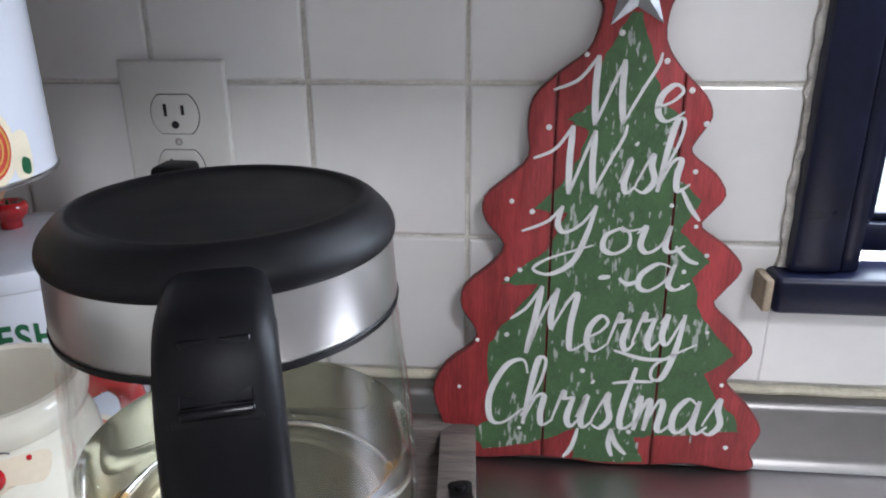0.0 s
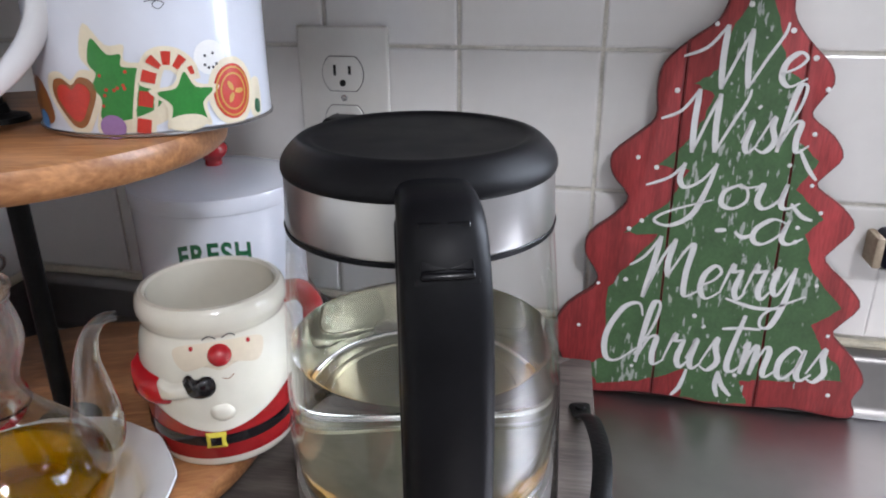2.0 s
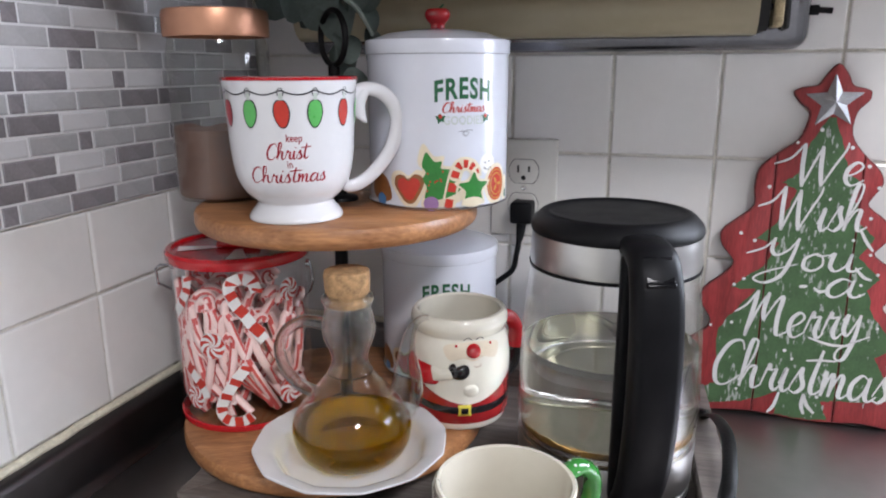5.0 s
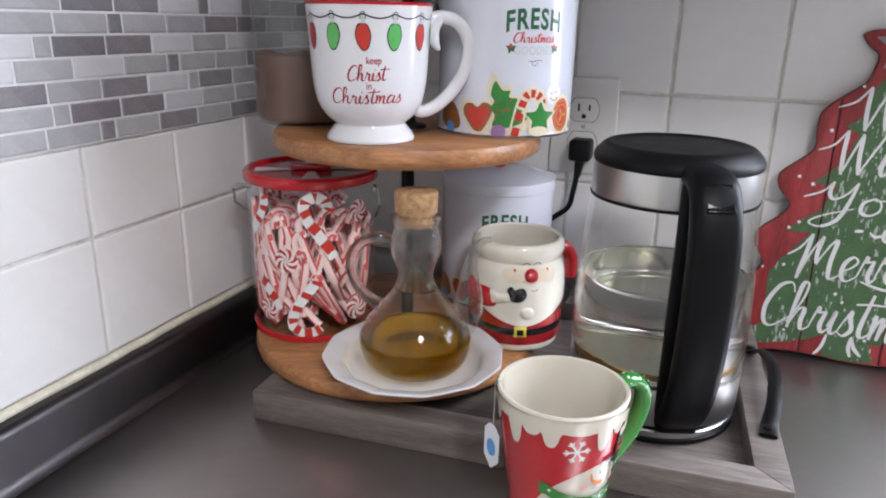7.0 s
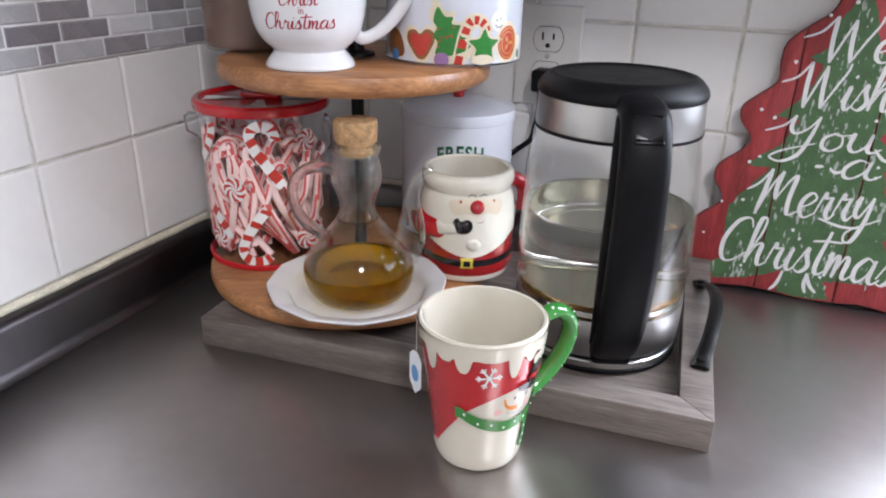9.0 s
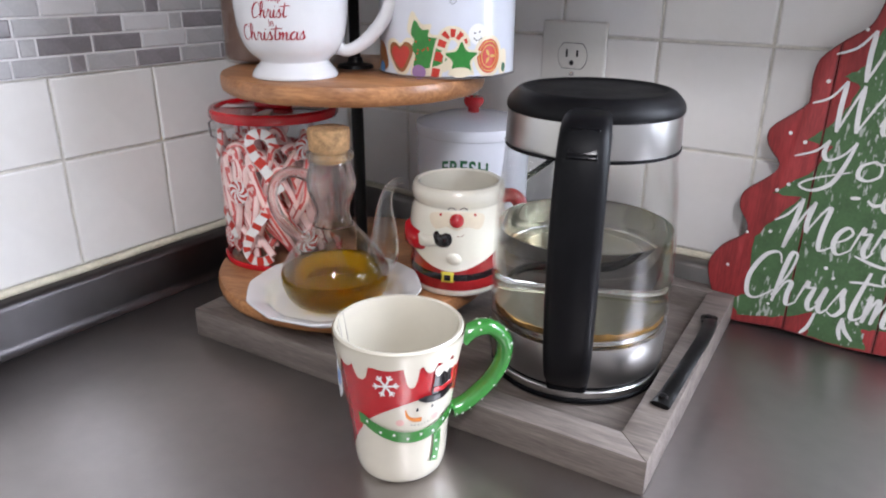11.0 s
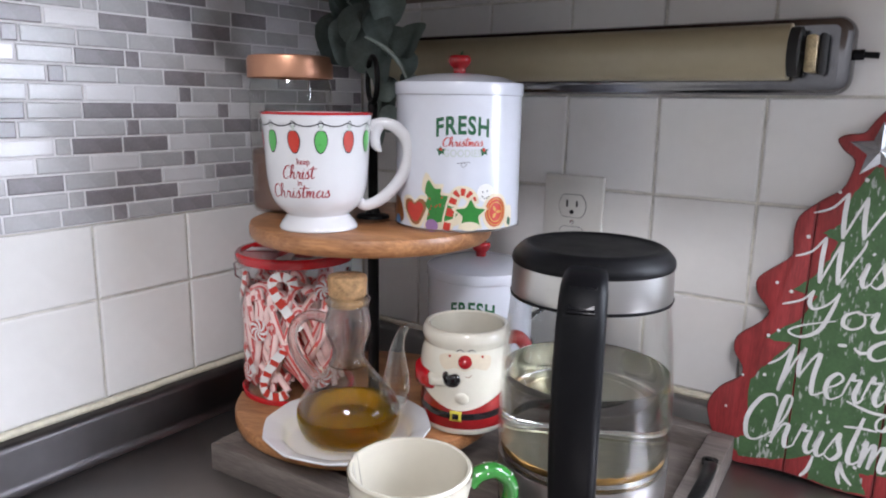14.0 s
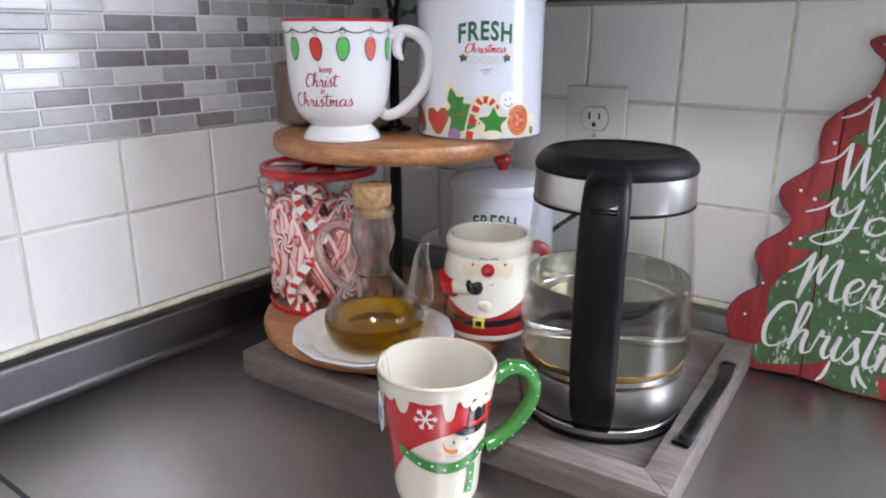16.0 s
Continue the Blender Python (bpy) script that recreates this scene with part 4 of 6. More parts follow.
left = [(-0.095, 0.0), (-0.110, 0.008), (-0.122, 0.028), (-0.130, 0.056), (-0.120, 0.078), (-0.101, 0.094), (-0.099, 0.106), (-0.109, 0.122), (-0.107, 0.139), (-0.088, 0.156), (-0.080, 0.170), (-0.093, 0.187), (-0.094, 0.203), (-0.078, 0.218),
        (-0.065, 0.231), (-0.066, 0.250), (-0.063, 0.270), (-0.046, 0.287), (-0.029, 0.300), (-0.023, 0.315), (-0.022, 0.328), (-0.032, 0.337), (-0.038, 0.347), (-0.030, 0.352), (-0.017, 0.354), (-0.010, 0.364)]
foot = [(0.060, 0.004), (0.035, 0.0015), (0.0, 0.0), (-0.03, 0.003), (-0.060, 0.0035)]
outline = [(min(x, 0.0318) if z > 0.296 else x, z) for x, z in smooth_loop(right + foot + left, 3)]


def clip(poly, x, keep_right):
    """The piece of an outline on one side of an upright line."""
    out = []
    for (ax, az), (bx, bz) in zip(poly, poly[1:] + poly[:1]):
        ia, ib = (ax >= x) == keep_right, (bx >= x) == keep_right
        if ia:
            out.append((ax, az))
        if ia != ib:
            f = (x - ax) / (bx - ax)
            out.append((x, az + f * (bz - az)))
    return out


SPLIT_L, SPLIT_R, BOARD = -0.0475, 0.0325, 0.0062
for poly in (clip(outline, SPLIT_L - 0.0002, False), clip(clip(outline, SPLIT_L + 0.0002, True), SPLIT_R - 0.0002, False), clip(outline, SPLIT_R + 0.0002, True)):
    bm = prism(poly, BOARD, 0.0013)
    for f in bm.faces:
        x = f.calc_center_median().x
        f.normal_update()
        f.material_index = 0 if f.normal.y < -0.99 or min(abs(x - SPLIT_L), abs(x - SPLIT_R)) < 0.0008 else 1
    part("plank", bm, [TREERED, TREEEDGE], sign)
bm = prism([(-0.075, 0.02), (0.075, 0.02), (0.012, 0.27), (-0.022, 0.27)], 0.0010)
part("backing", bm, SLOT, sign, at=pose(0, 0.0058, 0))


def on_sign(off):
    return lambda u, v: (u, -off, v)


def flat(polys, off):
    bm = bmesh.new()
    for poly in polys:
        bm.faces.new([bm.verts.new((u, -off, v)) for u, v in poly])
    for f in bm.faces:
        if f.normal.y > 0:
            f.normal_flip()
    return bm


gl = [(-0.004, 0.322), (-0.018, 0.298), (-0.026, 0.266), (-0.041, 0.256), (-0.026, 0.248), (-0.035, 0.222), (-0.060, 0.196), (-0.037, 0.193), (-0.050, 0.167), (-0.081, 0.141), (-0.055, 0.142), (-0.077, 0.112), (-0.089, 0.095), (-0.088, 0.032), (-0.104, 0.024),
      (-0.092, 0.008), (-0.059, 0.014), (-0.024, 0.030), (-0.025, 0.004), (0.0, 0.0025), (0.027, 0.004), (0.019, 0.024), (0.036, 0.027), (0.093, 0.033), (0.089, 0.045), (0.074, 0.059), (0.064, 0.078), (0.083, 0.093), (0.059, 0.120), (0.049, 0.149), (0.060, 0.161),
      (0.038, 0.182), (0.050, 0.204), (0.030, 0.221), (0.036, 0.229), (0.024, 0.246), (0.032, 0.258), (0.020, 0.266), (0.011, 0.297), (0.003, 0.322)]
rng = random.Random(4)
rough = []
for (ax, az), (bx, bz) in zip(gl, gl[1:] + gl[:1]):
    for k in range(5):
        j = 0.0012 if k else 0.0
        rough.append((ax + (bx - ax) * k / 5 + rng.uniform(-j, j), az + (bz - az) * k / 5 + rng.uniform(-j, j)))
pieces = [clip(rough, SPLIT_L - 0.0009, False), clip(clip(rough, SPLIT_L + 0.0009, True), SPLIT_R - 0.0009, False), clip(rough, SPLIT_R + 0.0009, True)]
part("green_paint", flat(pieces, 0.0004), TREEGREEN, sign, "worn green paint", False)
# flecks where the paint has come away
for i in range(90):
    z = rng.uniform(0.008, 0.31)
    half = 0.095 * (1 - z / 0.36)
    x = rng.gauss(0.0, 0.42) * half
    if abs(x - SPLIT_L) < 0.004 or abs(x - SPLIT_R) < 0.004 or abs(x) > half * 0.9:
        continue
    h, w = rng.uniform(0.001, 0.0055), rng.uniform(0.0004, 0.0014)
    n = 13
    bm = bmesh.new()
    bm.faces.new([bm.verts.new((x + w * math.cos(math.tau * k / n) * rng.uniform(0.25, 1.5), -0.0006, z + h * math.sin(math.tau * k / n) * rng.uniform(0.35, 1.3))) for k in range(n)][::-1])
    part("worn_patch", bm, SCUFF, sign, "", False)
for text, x0, x1, b0, b1, cap, wdt in (("We", -0.030, 0.032, 0.252, 0.256, 0.044, 0.0046), ("Wish", -0.044, 0.040, 0.206, 0.210, 0.046, 0.0046), ("You", -0.052, 0.038, 0.163, 0.168, 0.036, 0.0045),
                                   ("a", 0.010, 0.042, 0.139, 0.141, 0.037, 0.0042), ("Merry", -0.062, 0.050, 0.089, 0.097, 0.052, 0.0048), ("Christmas", -0.092, 0.079, 0.032, 0.030, 0.053, 0.0050)):
    part("lettering", brush(text, on_sign(0.0009), x0, x1, b0, b1, cap, wdt * 0.95), TREEWHITE, sign, "brushed white word " + text, False)
bm = bmesh.new()
for st, w in (([(-0.014, 0.148), (-0.006, 0.149)], 0.0035), ([(0.0, 0.148), (0.006, 0.144), (0.014, 0.147)], 0.0032), ([(-0.032, 0.005), (-0.026, 0.014), (-0.022, 0.030)], 0.0036), ([(0.002, 0.031), (0.006, 0.019), (0.014, 0.010)], 0.0040), ([(0.002, 0.031), (0.001, 0.018), (0.004, 0.008)], 0.0040),
              ([(0.036, 0.212), (0.043, 0.199), (0.050, 0.190)], 0.0032), ([(0.036, 0.172), (0.044, 0.163), (0.052, 0.160)], 0.0032), ([(0.0, 0.094), (0.022, 0.088), (0.040, 0.089)], 0.0030)):
    pts = round_profile(st, 6)
    part("flourish", ribbon(pts, [w * (0.45 + 0.55 * math.sin(math.pi * (i + 0.5) / len(pts))) for i in range(len(pts))], on_sign(0.00095)), TREEWHITE, sign, "", False)
dots = [(-.052, .251), (-.075, .201), (-.061, .194), (-.077, .145), (-.068, .152), (-.097, .098), (-.076, .103), (-.030, .297), (-.009, .310), (.020, .293), (.048, .254), (.044, .223), (.031, .200), (.048, .186), (.057, .166), (.043, .154), (.043, .143), (.063, .110), (.077, .070), (-.065, .028), (.015, .029), (-.021, .077), (.015, .071), (.037, .275), (-.11, .06), (.085, .02)]
for x, z in dots:
    part("paint_dot", spot((x, -0.0009, z), (0, -1, 0), rng.uniform(0.0015, 0.0021)), TREEWHITE, sign)
# pressed metal star
bm = bmesh.new()
tip = bm.verts.new((0, -0.0085, 0))
ring = []
for i in range(10):
    r = 0.0275 if i % 2 == 0 else 0.0118
    ring.append(bm.verts.new((r * math.sin(math.tau * i / 10), -0.0005, r * math.cos(math.tau * i / 10))))
low = [bm.verts.new((v.co.x, 0.0006, v.co.z)) for v in ring]
for i in range(10):
    j = (i + 1) % 10
    bm.faces.new((tip, ring[j], ring[i]))
    bm.faces.new((ring[i], ring[j], low[j], low[i]))
bm.faces.new(low)
bmesh.ops.recalc_face_normals(bm, faces=bm.faces)
part("star", bm, SILVER, sign, "pressed galvanized metal star", False, pose(-0.001, -0.0004, 0.3375, 0, -2, 0))

# ---- white tins with a printed band of biscuits ----
tin = thing("biscuit_tin", 0.297, -0.186, 0.2546, "round white Christmas biscuit tin with printed decorations", "tin", -52, "biscuit tins")
TP = [(0.0628, 0.0), (0.0628, 0.2)]
part("body", lathe([(0, 0.0008), (0.0615, 0.0008), (0.0632, 0.0), (0.0636, 0.0012), (0.0630, 0.0026), (0.0628, 0.004), (0.0628, 0.1285), (0.060, 0.1285)], 96), TINW, tin)
part("lid_groove", lathe([(0.0620, 0.1284), (0.0634, 0.1283), (0.0636, 0.1288), (0.0620, 0.1290)], 96), P_BLACK, tin, "dark line under the lid")
part("bottom_seam", lathe([(0.0628, 0.0), (0.0640, 0.0004), (0.0642, 0.0016), (0.0629, 0.0024)], 96), TINRIM, tin)
lid = part("lid", lathe([(0.0628, 0.1290), (0.0640, 0.1286), (0.0643, 0.1296), (0.0643, 0.1385), (0.0636, 0.1402), (0.0618, 0.1405), (0.059, 0.1412), (0.045, 0.1462), (0.025, 0.1492), (0, 0.1502)], 96), TINW, tin, "white domed lid")
part("knob", lathe(round_profile([(0, 0.1495), (0.006, 0.150), (0.0065, 0.154), (0.010, 0.158), (0.0115, 0.163), (0.009, 0.167), (0.003, 0.1655), (0, 0.1645)], 3), 24), RED, lid, "red berry-shaped knob")
part("stalk", tube([(0.001, 0, 0.165), (0.004, 0.001, 0.168), (0.009, 0.002, 0.170)], 0.0009, 6), P_DGREEN, lid)


def tp(off):
    return lambda u, v: wrap(TP, u, v, 0.0, off)


bm = word("FRESH", 0.0232, lambda u, v: tp(0.0003)(u, v + 0.0930 - 4.5 * u * u), 0, 0.0007, 1.14, 0.74)
part("lettering", bm, P_DGREEN, tin, "dark green word FRESH", False)
part("lettering", brush("Christmas", tp(0.0003), -0.019, 0.019, 0.0812, 0.0817, 0.0082, 0.0013), P_RED, tin, "red script word Christmas", False)
bm = word("GOODIES", 0.0098, lambda u, v: tp(0.0003)(u, v + 0.0715), 0, 0.0001, 1.05, 0.82)
part("lettering", bm, P_GREY, tin, "pale grey word GOODIES", False)
part("flourish", ribbon(round_profile([(-0.005, 0.0655), (0.0, 0.066), (0.004, 0.0645), (0.001, 0.062), (-0.0015, 0.064), (0.002, 0.0665), (0.008, 0.0665)], 5), 0.0004, tp(0.0003)), P_BLACK, tin, "", False)
for s in (-1, 1):
    bm = decal(TP, [(s * 0.0205 + du, 0.0765 + dv) for du, dv in ((-.0045, .002), (-.002, .0022), (0, .0045), (.001, .002), (.0045, .0025), (.003, 0), (.0035, -.003), (.0005, -.0022), (-.002, -.0045), (-.0025, -.001))], 0.0, 0.0003, 2)
    part("holly", bm, P_DGREEN, tin, "", False)
    part("berry", decal(TP, ellipse(s * 0.0205, 0.0782, 0.0016, 0.0016, 10), 0.0, 0.0005, 1), P_RED, tin, "", False)


def shape(name, pts, material, off, smoothed=True, rings=4):
    return part(name, decal(TP, smooth_loop(pts, 4) if smoothed else pts, 0.0, off, rings), material, tin, "", False)


def deg(a):
    return radians(a) * 0.0628


# biscuits, from behind to the front; angles from the word's middle
def biscuit(pts, cu, cv, edge, fill, name, k=0.80, off=0.0003):
    shape(name, [(cu + u, cv + v) for u, v in pts], edge, off)
    return shape("icing", [(cu + u * k, cv + v * k) for u, v in pts], fill, off + 0.00018)


fir = [(0.0, 0.024), (0.003, 0.014), (0.008, 0.012), (0.006, 0.006), (0.012, 0.002), (0.009, -0.006), (0.016, -0.014), (0.010, -0.021), (-0.004, -0.022), (-0.012, -0.018), (-0.008, -0.008), (-0.009, 0.0), (-0.005, 0.006), (-0.006, 0.013)]
fir = [((u * 1.30 - v * 0.34) * 1.22, (u * 0.34 + v * 0.94) * 1.22) for u, v in fir]
biscuit(fir, deg(-23), 0.0285, P_CREAM, P_GREEN, "fir_biscuit", 0.74)
for i in range(9):
    part("bead", decal(TP, ellipse(deg(-23) + rng.uniform(-0.008, 0.008), 0.012 + rng.uniform(0, 0.024), 0.0009, 0.0009, 8), 0.0, 0.0007, 1), P_RED, tin, "", False)
heart = [(0.0, 0.0085), (0.005, 0.0125), (0.0105, 0.011), (0.0125, 0.005), (0.009, -0.004), (0.004, -0.012), (-0.002, -0.012), (-0.008, -0.005), (-0.0125, 0.003), (-0.011, 0.010), (-0.005, 0.0115)]
heart = [(u * 1.42, v * 1.30) for u, v in heart]
biscuit(heart, deg(-44), 0.0175, P_CREAM, P_BROWN, "heart_biscuit", 0.78)
shape("icing", [(deg(-44) + u * 0.58, 0.0175 + v * 0.58) for u, v in heart], P_RED, 0.0007)
star5 = [(0.0145 * math.sin(math.tau * i / 10) * (1 if i % 2 == 0 else 0.55), 0.0145 * math.cos(math.tau * i / 10) * (1 if i % 2 == 0 else 0.55)) for i in range(10)]
star5 = [(u * 1.30, v * 1.24) for u, v in star5]
biscuit(star5, deg(8), 0.0175, P_CREAM, P_GREEN, "star_biscuit", 0.78, 0.0009)
cane = round_profile([(deg(-13), 0.002), (deg(-10), 0.018), (deg(-7), 0.031), (deg(-3), 0.038), (deg(4), 0.038), (deg(9), 0.033), (deg(10), 0.027)], 6)
part("cane_biscuit", ribbon(cane, 0.0115, tp(0.0006)), P_CREAM, tin, "", False)
for i in range(0, len(cane) - 3, 5):
    part("cane_stripe", ribbon(cane[i:i + 4], 0.0068, tp(0.0008)), P_RED, tin, "", False)
shape("ball", ellipse(deg(-26), 0.0055, 0.0065, 0.0062), P_PURPLE, 0.0011, False, 3)
shape("ball", ellipse(deg(-72), 0.006, 0.006, 0.0055), P_BLUE, 0.0004, False, 3)
shape("parcel", [(deg(-86), 0.012), (deg(-80), 0.028), (deg(-66), 0.026), (deg(-60), 0.008), (deg(-74), 0.004)], P_BROWN, 0.0003)
face = shape("snowman_biscuit", ellipse(deg(21.5), 0.0375, 0.0088, 0.0088), P_WHITE, 0.0004, False, 3)
for u, v in ((-.003, .002), (.0015, .003), (-.0035, -.0025), (-.0015, -.004), (.001, -.004), (.003, -.0025)):
    part("bead", decal(TP, ellipse(deg(21.5) + u, 0.0365 + v, 0.0008, 0.0008, 8), 0.0, 0.0007, 1), P_BLACK, tin, "", False)
biscuit(ellipse(0, 0, 0.0152, 0.0182, 14), deg(32), 0.0188, P_CREAM, P_RED, "bauble_biscuit", 0.80, 0.0006)
for k in (0.70, 0.52):
    part("icing_line", ribbon([(deg(32) + 0.0152 * k * math.cos(math.tau * i / 24), 0.0188 + 0.0182 * k * math.sin(math.tau * i / 24)) for i in range(25)], 0.0010, tp(0.0011)), P_GOLD, tin, "", False)
for k in range(3):
    shape("holly", ellipse(deg(32) + 0.0036 * math.cos(2.1 * k), 0.0188 + 0.0036 * math.sin(2.1 * k), 0.0030, 0.0014, 12, 2.1 * k), P_GOLD, 0.0013, False, 2)
shape("parcel", [(deg(44), 0.004), (deg(45), 0.022), (deg(53), 0.022), (deg(53), 0.004)], P_CREAM, 0.0003)
shape("holly", [(deg(47), 0.006), (deg(48), 0.012), (deg(52), 0.010), (deg(51), 0.004)], P_DGREEN, 0.0006)
shape("snow_biscuit", ellipse(deg(7), 0.0058, 0.010, 0.0044), P_CREAM, 0.0014, False, 3)
low_tin = copy_thing(tin, pose(0.2668, -0.0882, 0.0476, 0, 0, -65.5))

# ---- footed cup ----
cup = thing("footed_mug", 0.211, -0.2995, 0.2547, "white footed mug printed with fairy lights and red lettering", "mug", 0)
CP = [(0.0375, 0.0), (0.0377, 0.002), (0.0355, 0.006), (0.0318, 0.0105), (0.0298, 0.0135), (0.0325, 0.0160), (0.0385, 0.0215), (0.0440, 0.0310), (0.0470, 0.043), (0.0486, 0.058), (0.0497, 0.078), (0.0510, 0.096), (0.0525, 0.1095)]
outer = round_profile(CP, 3)
CPO = [p for p in outer]
inner = [(0.0512, 0.1100), (0.0500, 0.1090), (0.0472, 0.080), (0.046, 0.058), (0.043, 0.040), (0.036, 0.027), (0.02, 0.021), (0, 0.020)]
part("bowl", lathe([(0, 0.003), (0.033, 0.003), (0.0355, 0.0)] + outer + inner, 96), PORCELAIN, cup)
part("rim_line", lathe([(0.0528, 0.1082), (0.0530, 0.1096), (0.0520, 0.1106), (0.0510, 0.1103)], 96), RED, cup, "thin red rim line")
ha = radians(38)
hp = [(0.0495, 0, 0.0945), (0.054, 0, 0.099)] + [(0.064, 0, 0.1005), (0.076, 0, 0.0965), (0.0855, 0, 0.085), (0.0875, 0, 0.070), (0.082, 0, 0.052), (0.070, 0, 0.036), (0.056, 0, 0.025), (0.044, 0, 0.0215), (0.0395, 0, 0.0265)]
hpp = round_profile(hp, 5)
part("handle", tube(hpp, [0.0038 + 0.0013 * math.sin(math.pi * i / (len(hpp) - 1)) for i in range(len(hpp))], 14, 1.25), PORCELAIN, cup, "curled white handle", at=Matrix.Rotation(ha, 4, 'Z'))
part("handle_curl", tube(round_profile([(0.060, 0, 0.0995), (0.0555, 0, 0.090), (0.0560, 0, 0.080), (0.0610, 0, 0.0735)], 5), [0.0052] * 6 + [0.0050] * 5 + [0.0042, 0.0036, 0.003, 0.002, 0.001], 12), PORCELAIN, cup, at=Matrix.Rotation(ha, 4, 'Z'))


def cp(a, off=0.0003):
    return lambda u, v: wrap(CPO, u, v, radians(a), off)


wire = []
for i in range(90):
    a = -150 + i * 2
    wire.append((radians(a) * 0.0525, 0.1015 - 0.0032 * abs(math.sin(radians((a + 97) * 180 / 28)))))
part("fairy_wire", ribbon(wire, 0.0011, lambda u, v: wrap(CPO, u, v, 0, 0.0003)), P_BLACK, cup, "", False)
for i, a in enumerate((-126, -97, -69, -41, -11, 18)):
    m = (P_CRIM, P_LGREEN, P_RED, P_LGREEN, P_RED, P_LGREEN)[i]
    tl = (0.05, -0.06, 0.08, -0.05, 0.0, 0.05)[i]
    bulb = [(0, 0.0088), (0.0038, 0.007), (0.0056, 0.001), (0.0046, -0.0050), (0.0018, -0.0098), (-0.0018, -0.0098), (-0.0046, -0.0050), (-0.0056, 0.001), (-0.0038, 0.007)]
    poly = smooth_loop([(u * math.cos(tl) - v * math.sin(tl), 0.0855 + u * math.sin(tl) + v * math.cos(tl)) for u, v in bulb], 3)
    part("bulb_outline", decal(CPO, [(u * 1.17, 0.0855 + (v - 0.0855) * 1.10) for u, v in poly], radians(a), 0.0003, 3), P_BLACK, cup, "", False)
    part("bulb", decal(CPO, poly, radians(a), 0.0005, 3), m, cup, "red fairy light" if m in (P_RED, P_CRIM) else "green fairy light", False)
    part("bulb_cap", ribbon([(0.0, 0.0945), (0.0, 0.0995)], 0.0030, cp(a, 0.0005)), P_GREY, cup, "", False)
    part("bulb_loop", ribbon(round_profile([(-0.0018, 0.0975), (-0.0022, 0.101), (0, 0.1032), (0.0022, 0.101), (0.0018, 0.0975)], 4), 0.0006, cp(a, 0.0007)), P_BLACK, cup, "", False)
bm = word("keep", 0.0080, lambda u, v: cp(-60)(u, v + 0.0645), 0.0, 0.00008, 1.0, 0.85)
part("lettering", bm, P_CRIM, cup, "crimson word keep", False)
part("lettering", brush("Christ", cp(-67), -0.0165, 0.0165, 0.0515, 0.0520, 0.0118, 0.0016), P_CRIM, cup, "crimson script word Christ", False)
bm = word("in", 0.0080, lambda u, v: cp(-64.5)(u, v + 0.0452), 0.0, 0.00005, 1.0, 0.9)
part("lettering", bm, P_CRIM, cup, "crimson word in", False)
part("lettering", brush("Christmas", cp(-68), -0.0330, 0.0330, 0.0335, 0.0345, 0.0122, 0.0017), P_CRIM, cup, "crimson script word Christmas", False)

# ---- jar of cocoa ----
jar = thing("cocoa_jar", 0.101, -0.230, 0.2546, "glass jar of cocoa powder with a copper-coloured lid", "jar")
jp = [(0.0435, 0.0), (0.0452, 0.003), (0.0455, 0.008), (0.0455, 0.132), (0.044, 0.139), (0.0425, 0.144)]
part("glass_body", lathe([(0, 0.0005), (0.0435, 0.0005)] + jp, 72), JARGLASS, jar, "clear glass body")
bm = lathe([(0, 0.003), (0.0425, 0.003), (0.0437, 0.006), (0.0437, 0.064), (0.030, 0.066), (0.012, 0.060), (0, 0.058)], 64)
for v in bm.verts:
    if v.co.z > 0.05:
        v.co.z += 0.006 * noise.noise(Vector((v.co.x * 30, v.co.y * 30, 1)))
part("cocoa", bm, COCOA, jar, "brown cocoa powder")
part("lid", lathe([(0.043, 0.1445), (0.0462, 0.1445), (0.0466, 0.147), (0.0466, 0.164), (0.0455, 0.1672), (0.043, 0.1682), (0, 0.1682)], 72), COPPER, jar, "copper-coloured lid")

# ---- pail of candy canes ----
pail = thing("candy_jar", 0.1156, -0.2425, 0.0474, "clear plastic jar full of striped candy canes, red lid", "jar")
JP = [(0.0630, 0.0), (0.0630, 0.2)]
part("body", lathe([(0, 0.002), (0.0615, 0.002), (0.0630, 0.004), (0.0632, 0.157)], 80), JARPLASTIC, pail, "clear printed plastic body")
part("bottom_ring", lathe([(0.058, 0.0), (0.0640, 0.0), (0.0648, 0.002), (0.0642, 0.0055), (0.0631, 0.006), (0.058, 0.003)], 80), LIDRED, pail, "red bottom ring")
lid = part("lid", lathe([(0.0632, 0.1535), (0.0655, 0.1535), (0.0668, 0.1555), (0.0668, 0.1615), (0.0648, 0.1640), (0.0610, 0.1640), (0.0595, 0.1610), (0.030, 0.1604), (0, 0.1604)], 80), LIDRED, pail, "red plastic lid")
for i in range(4):
    a = radians(90 * i + 20)
    q = [(0.016 * math.cos(a), 0.016 * math.sin(a)), (0.056 * math.cos(a), 0.056 * math.sin(a)), (0.056 * math.cos(a + 0.36), 0.056 * math.sin(a + 0.36)), (0.016 * math.cos(a + 0.42), 0.016 * math.sin(a + 0.42))]
    bm = bmesh.new()
    bm.faces.new([bm.verts.new((x, y, 0.1615)) for x, y in q])
    part("lid_stripe", bm, P_WHITE, lid, "", False)
part("lid_grip", box(-0.02, 0.02, -0.006, 0.006, 0.1605, 0.1665, 0.002), LIDRED, lid, at=pose(0, 0, 0, 0, 0, 20))
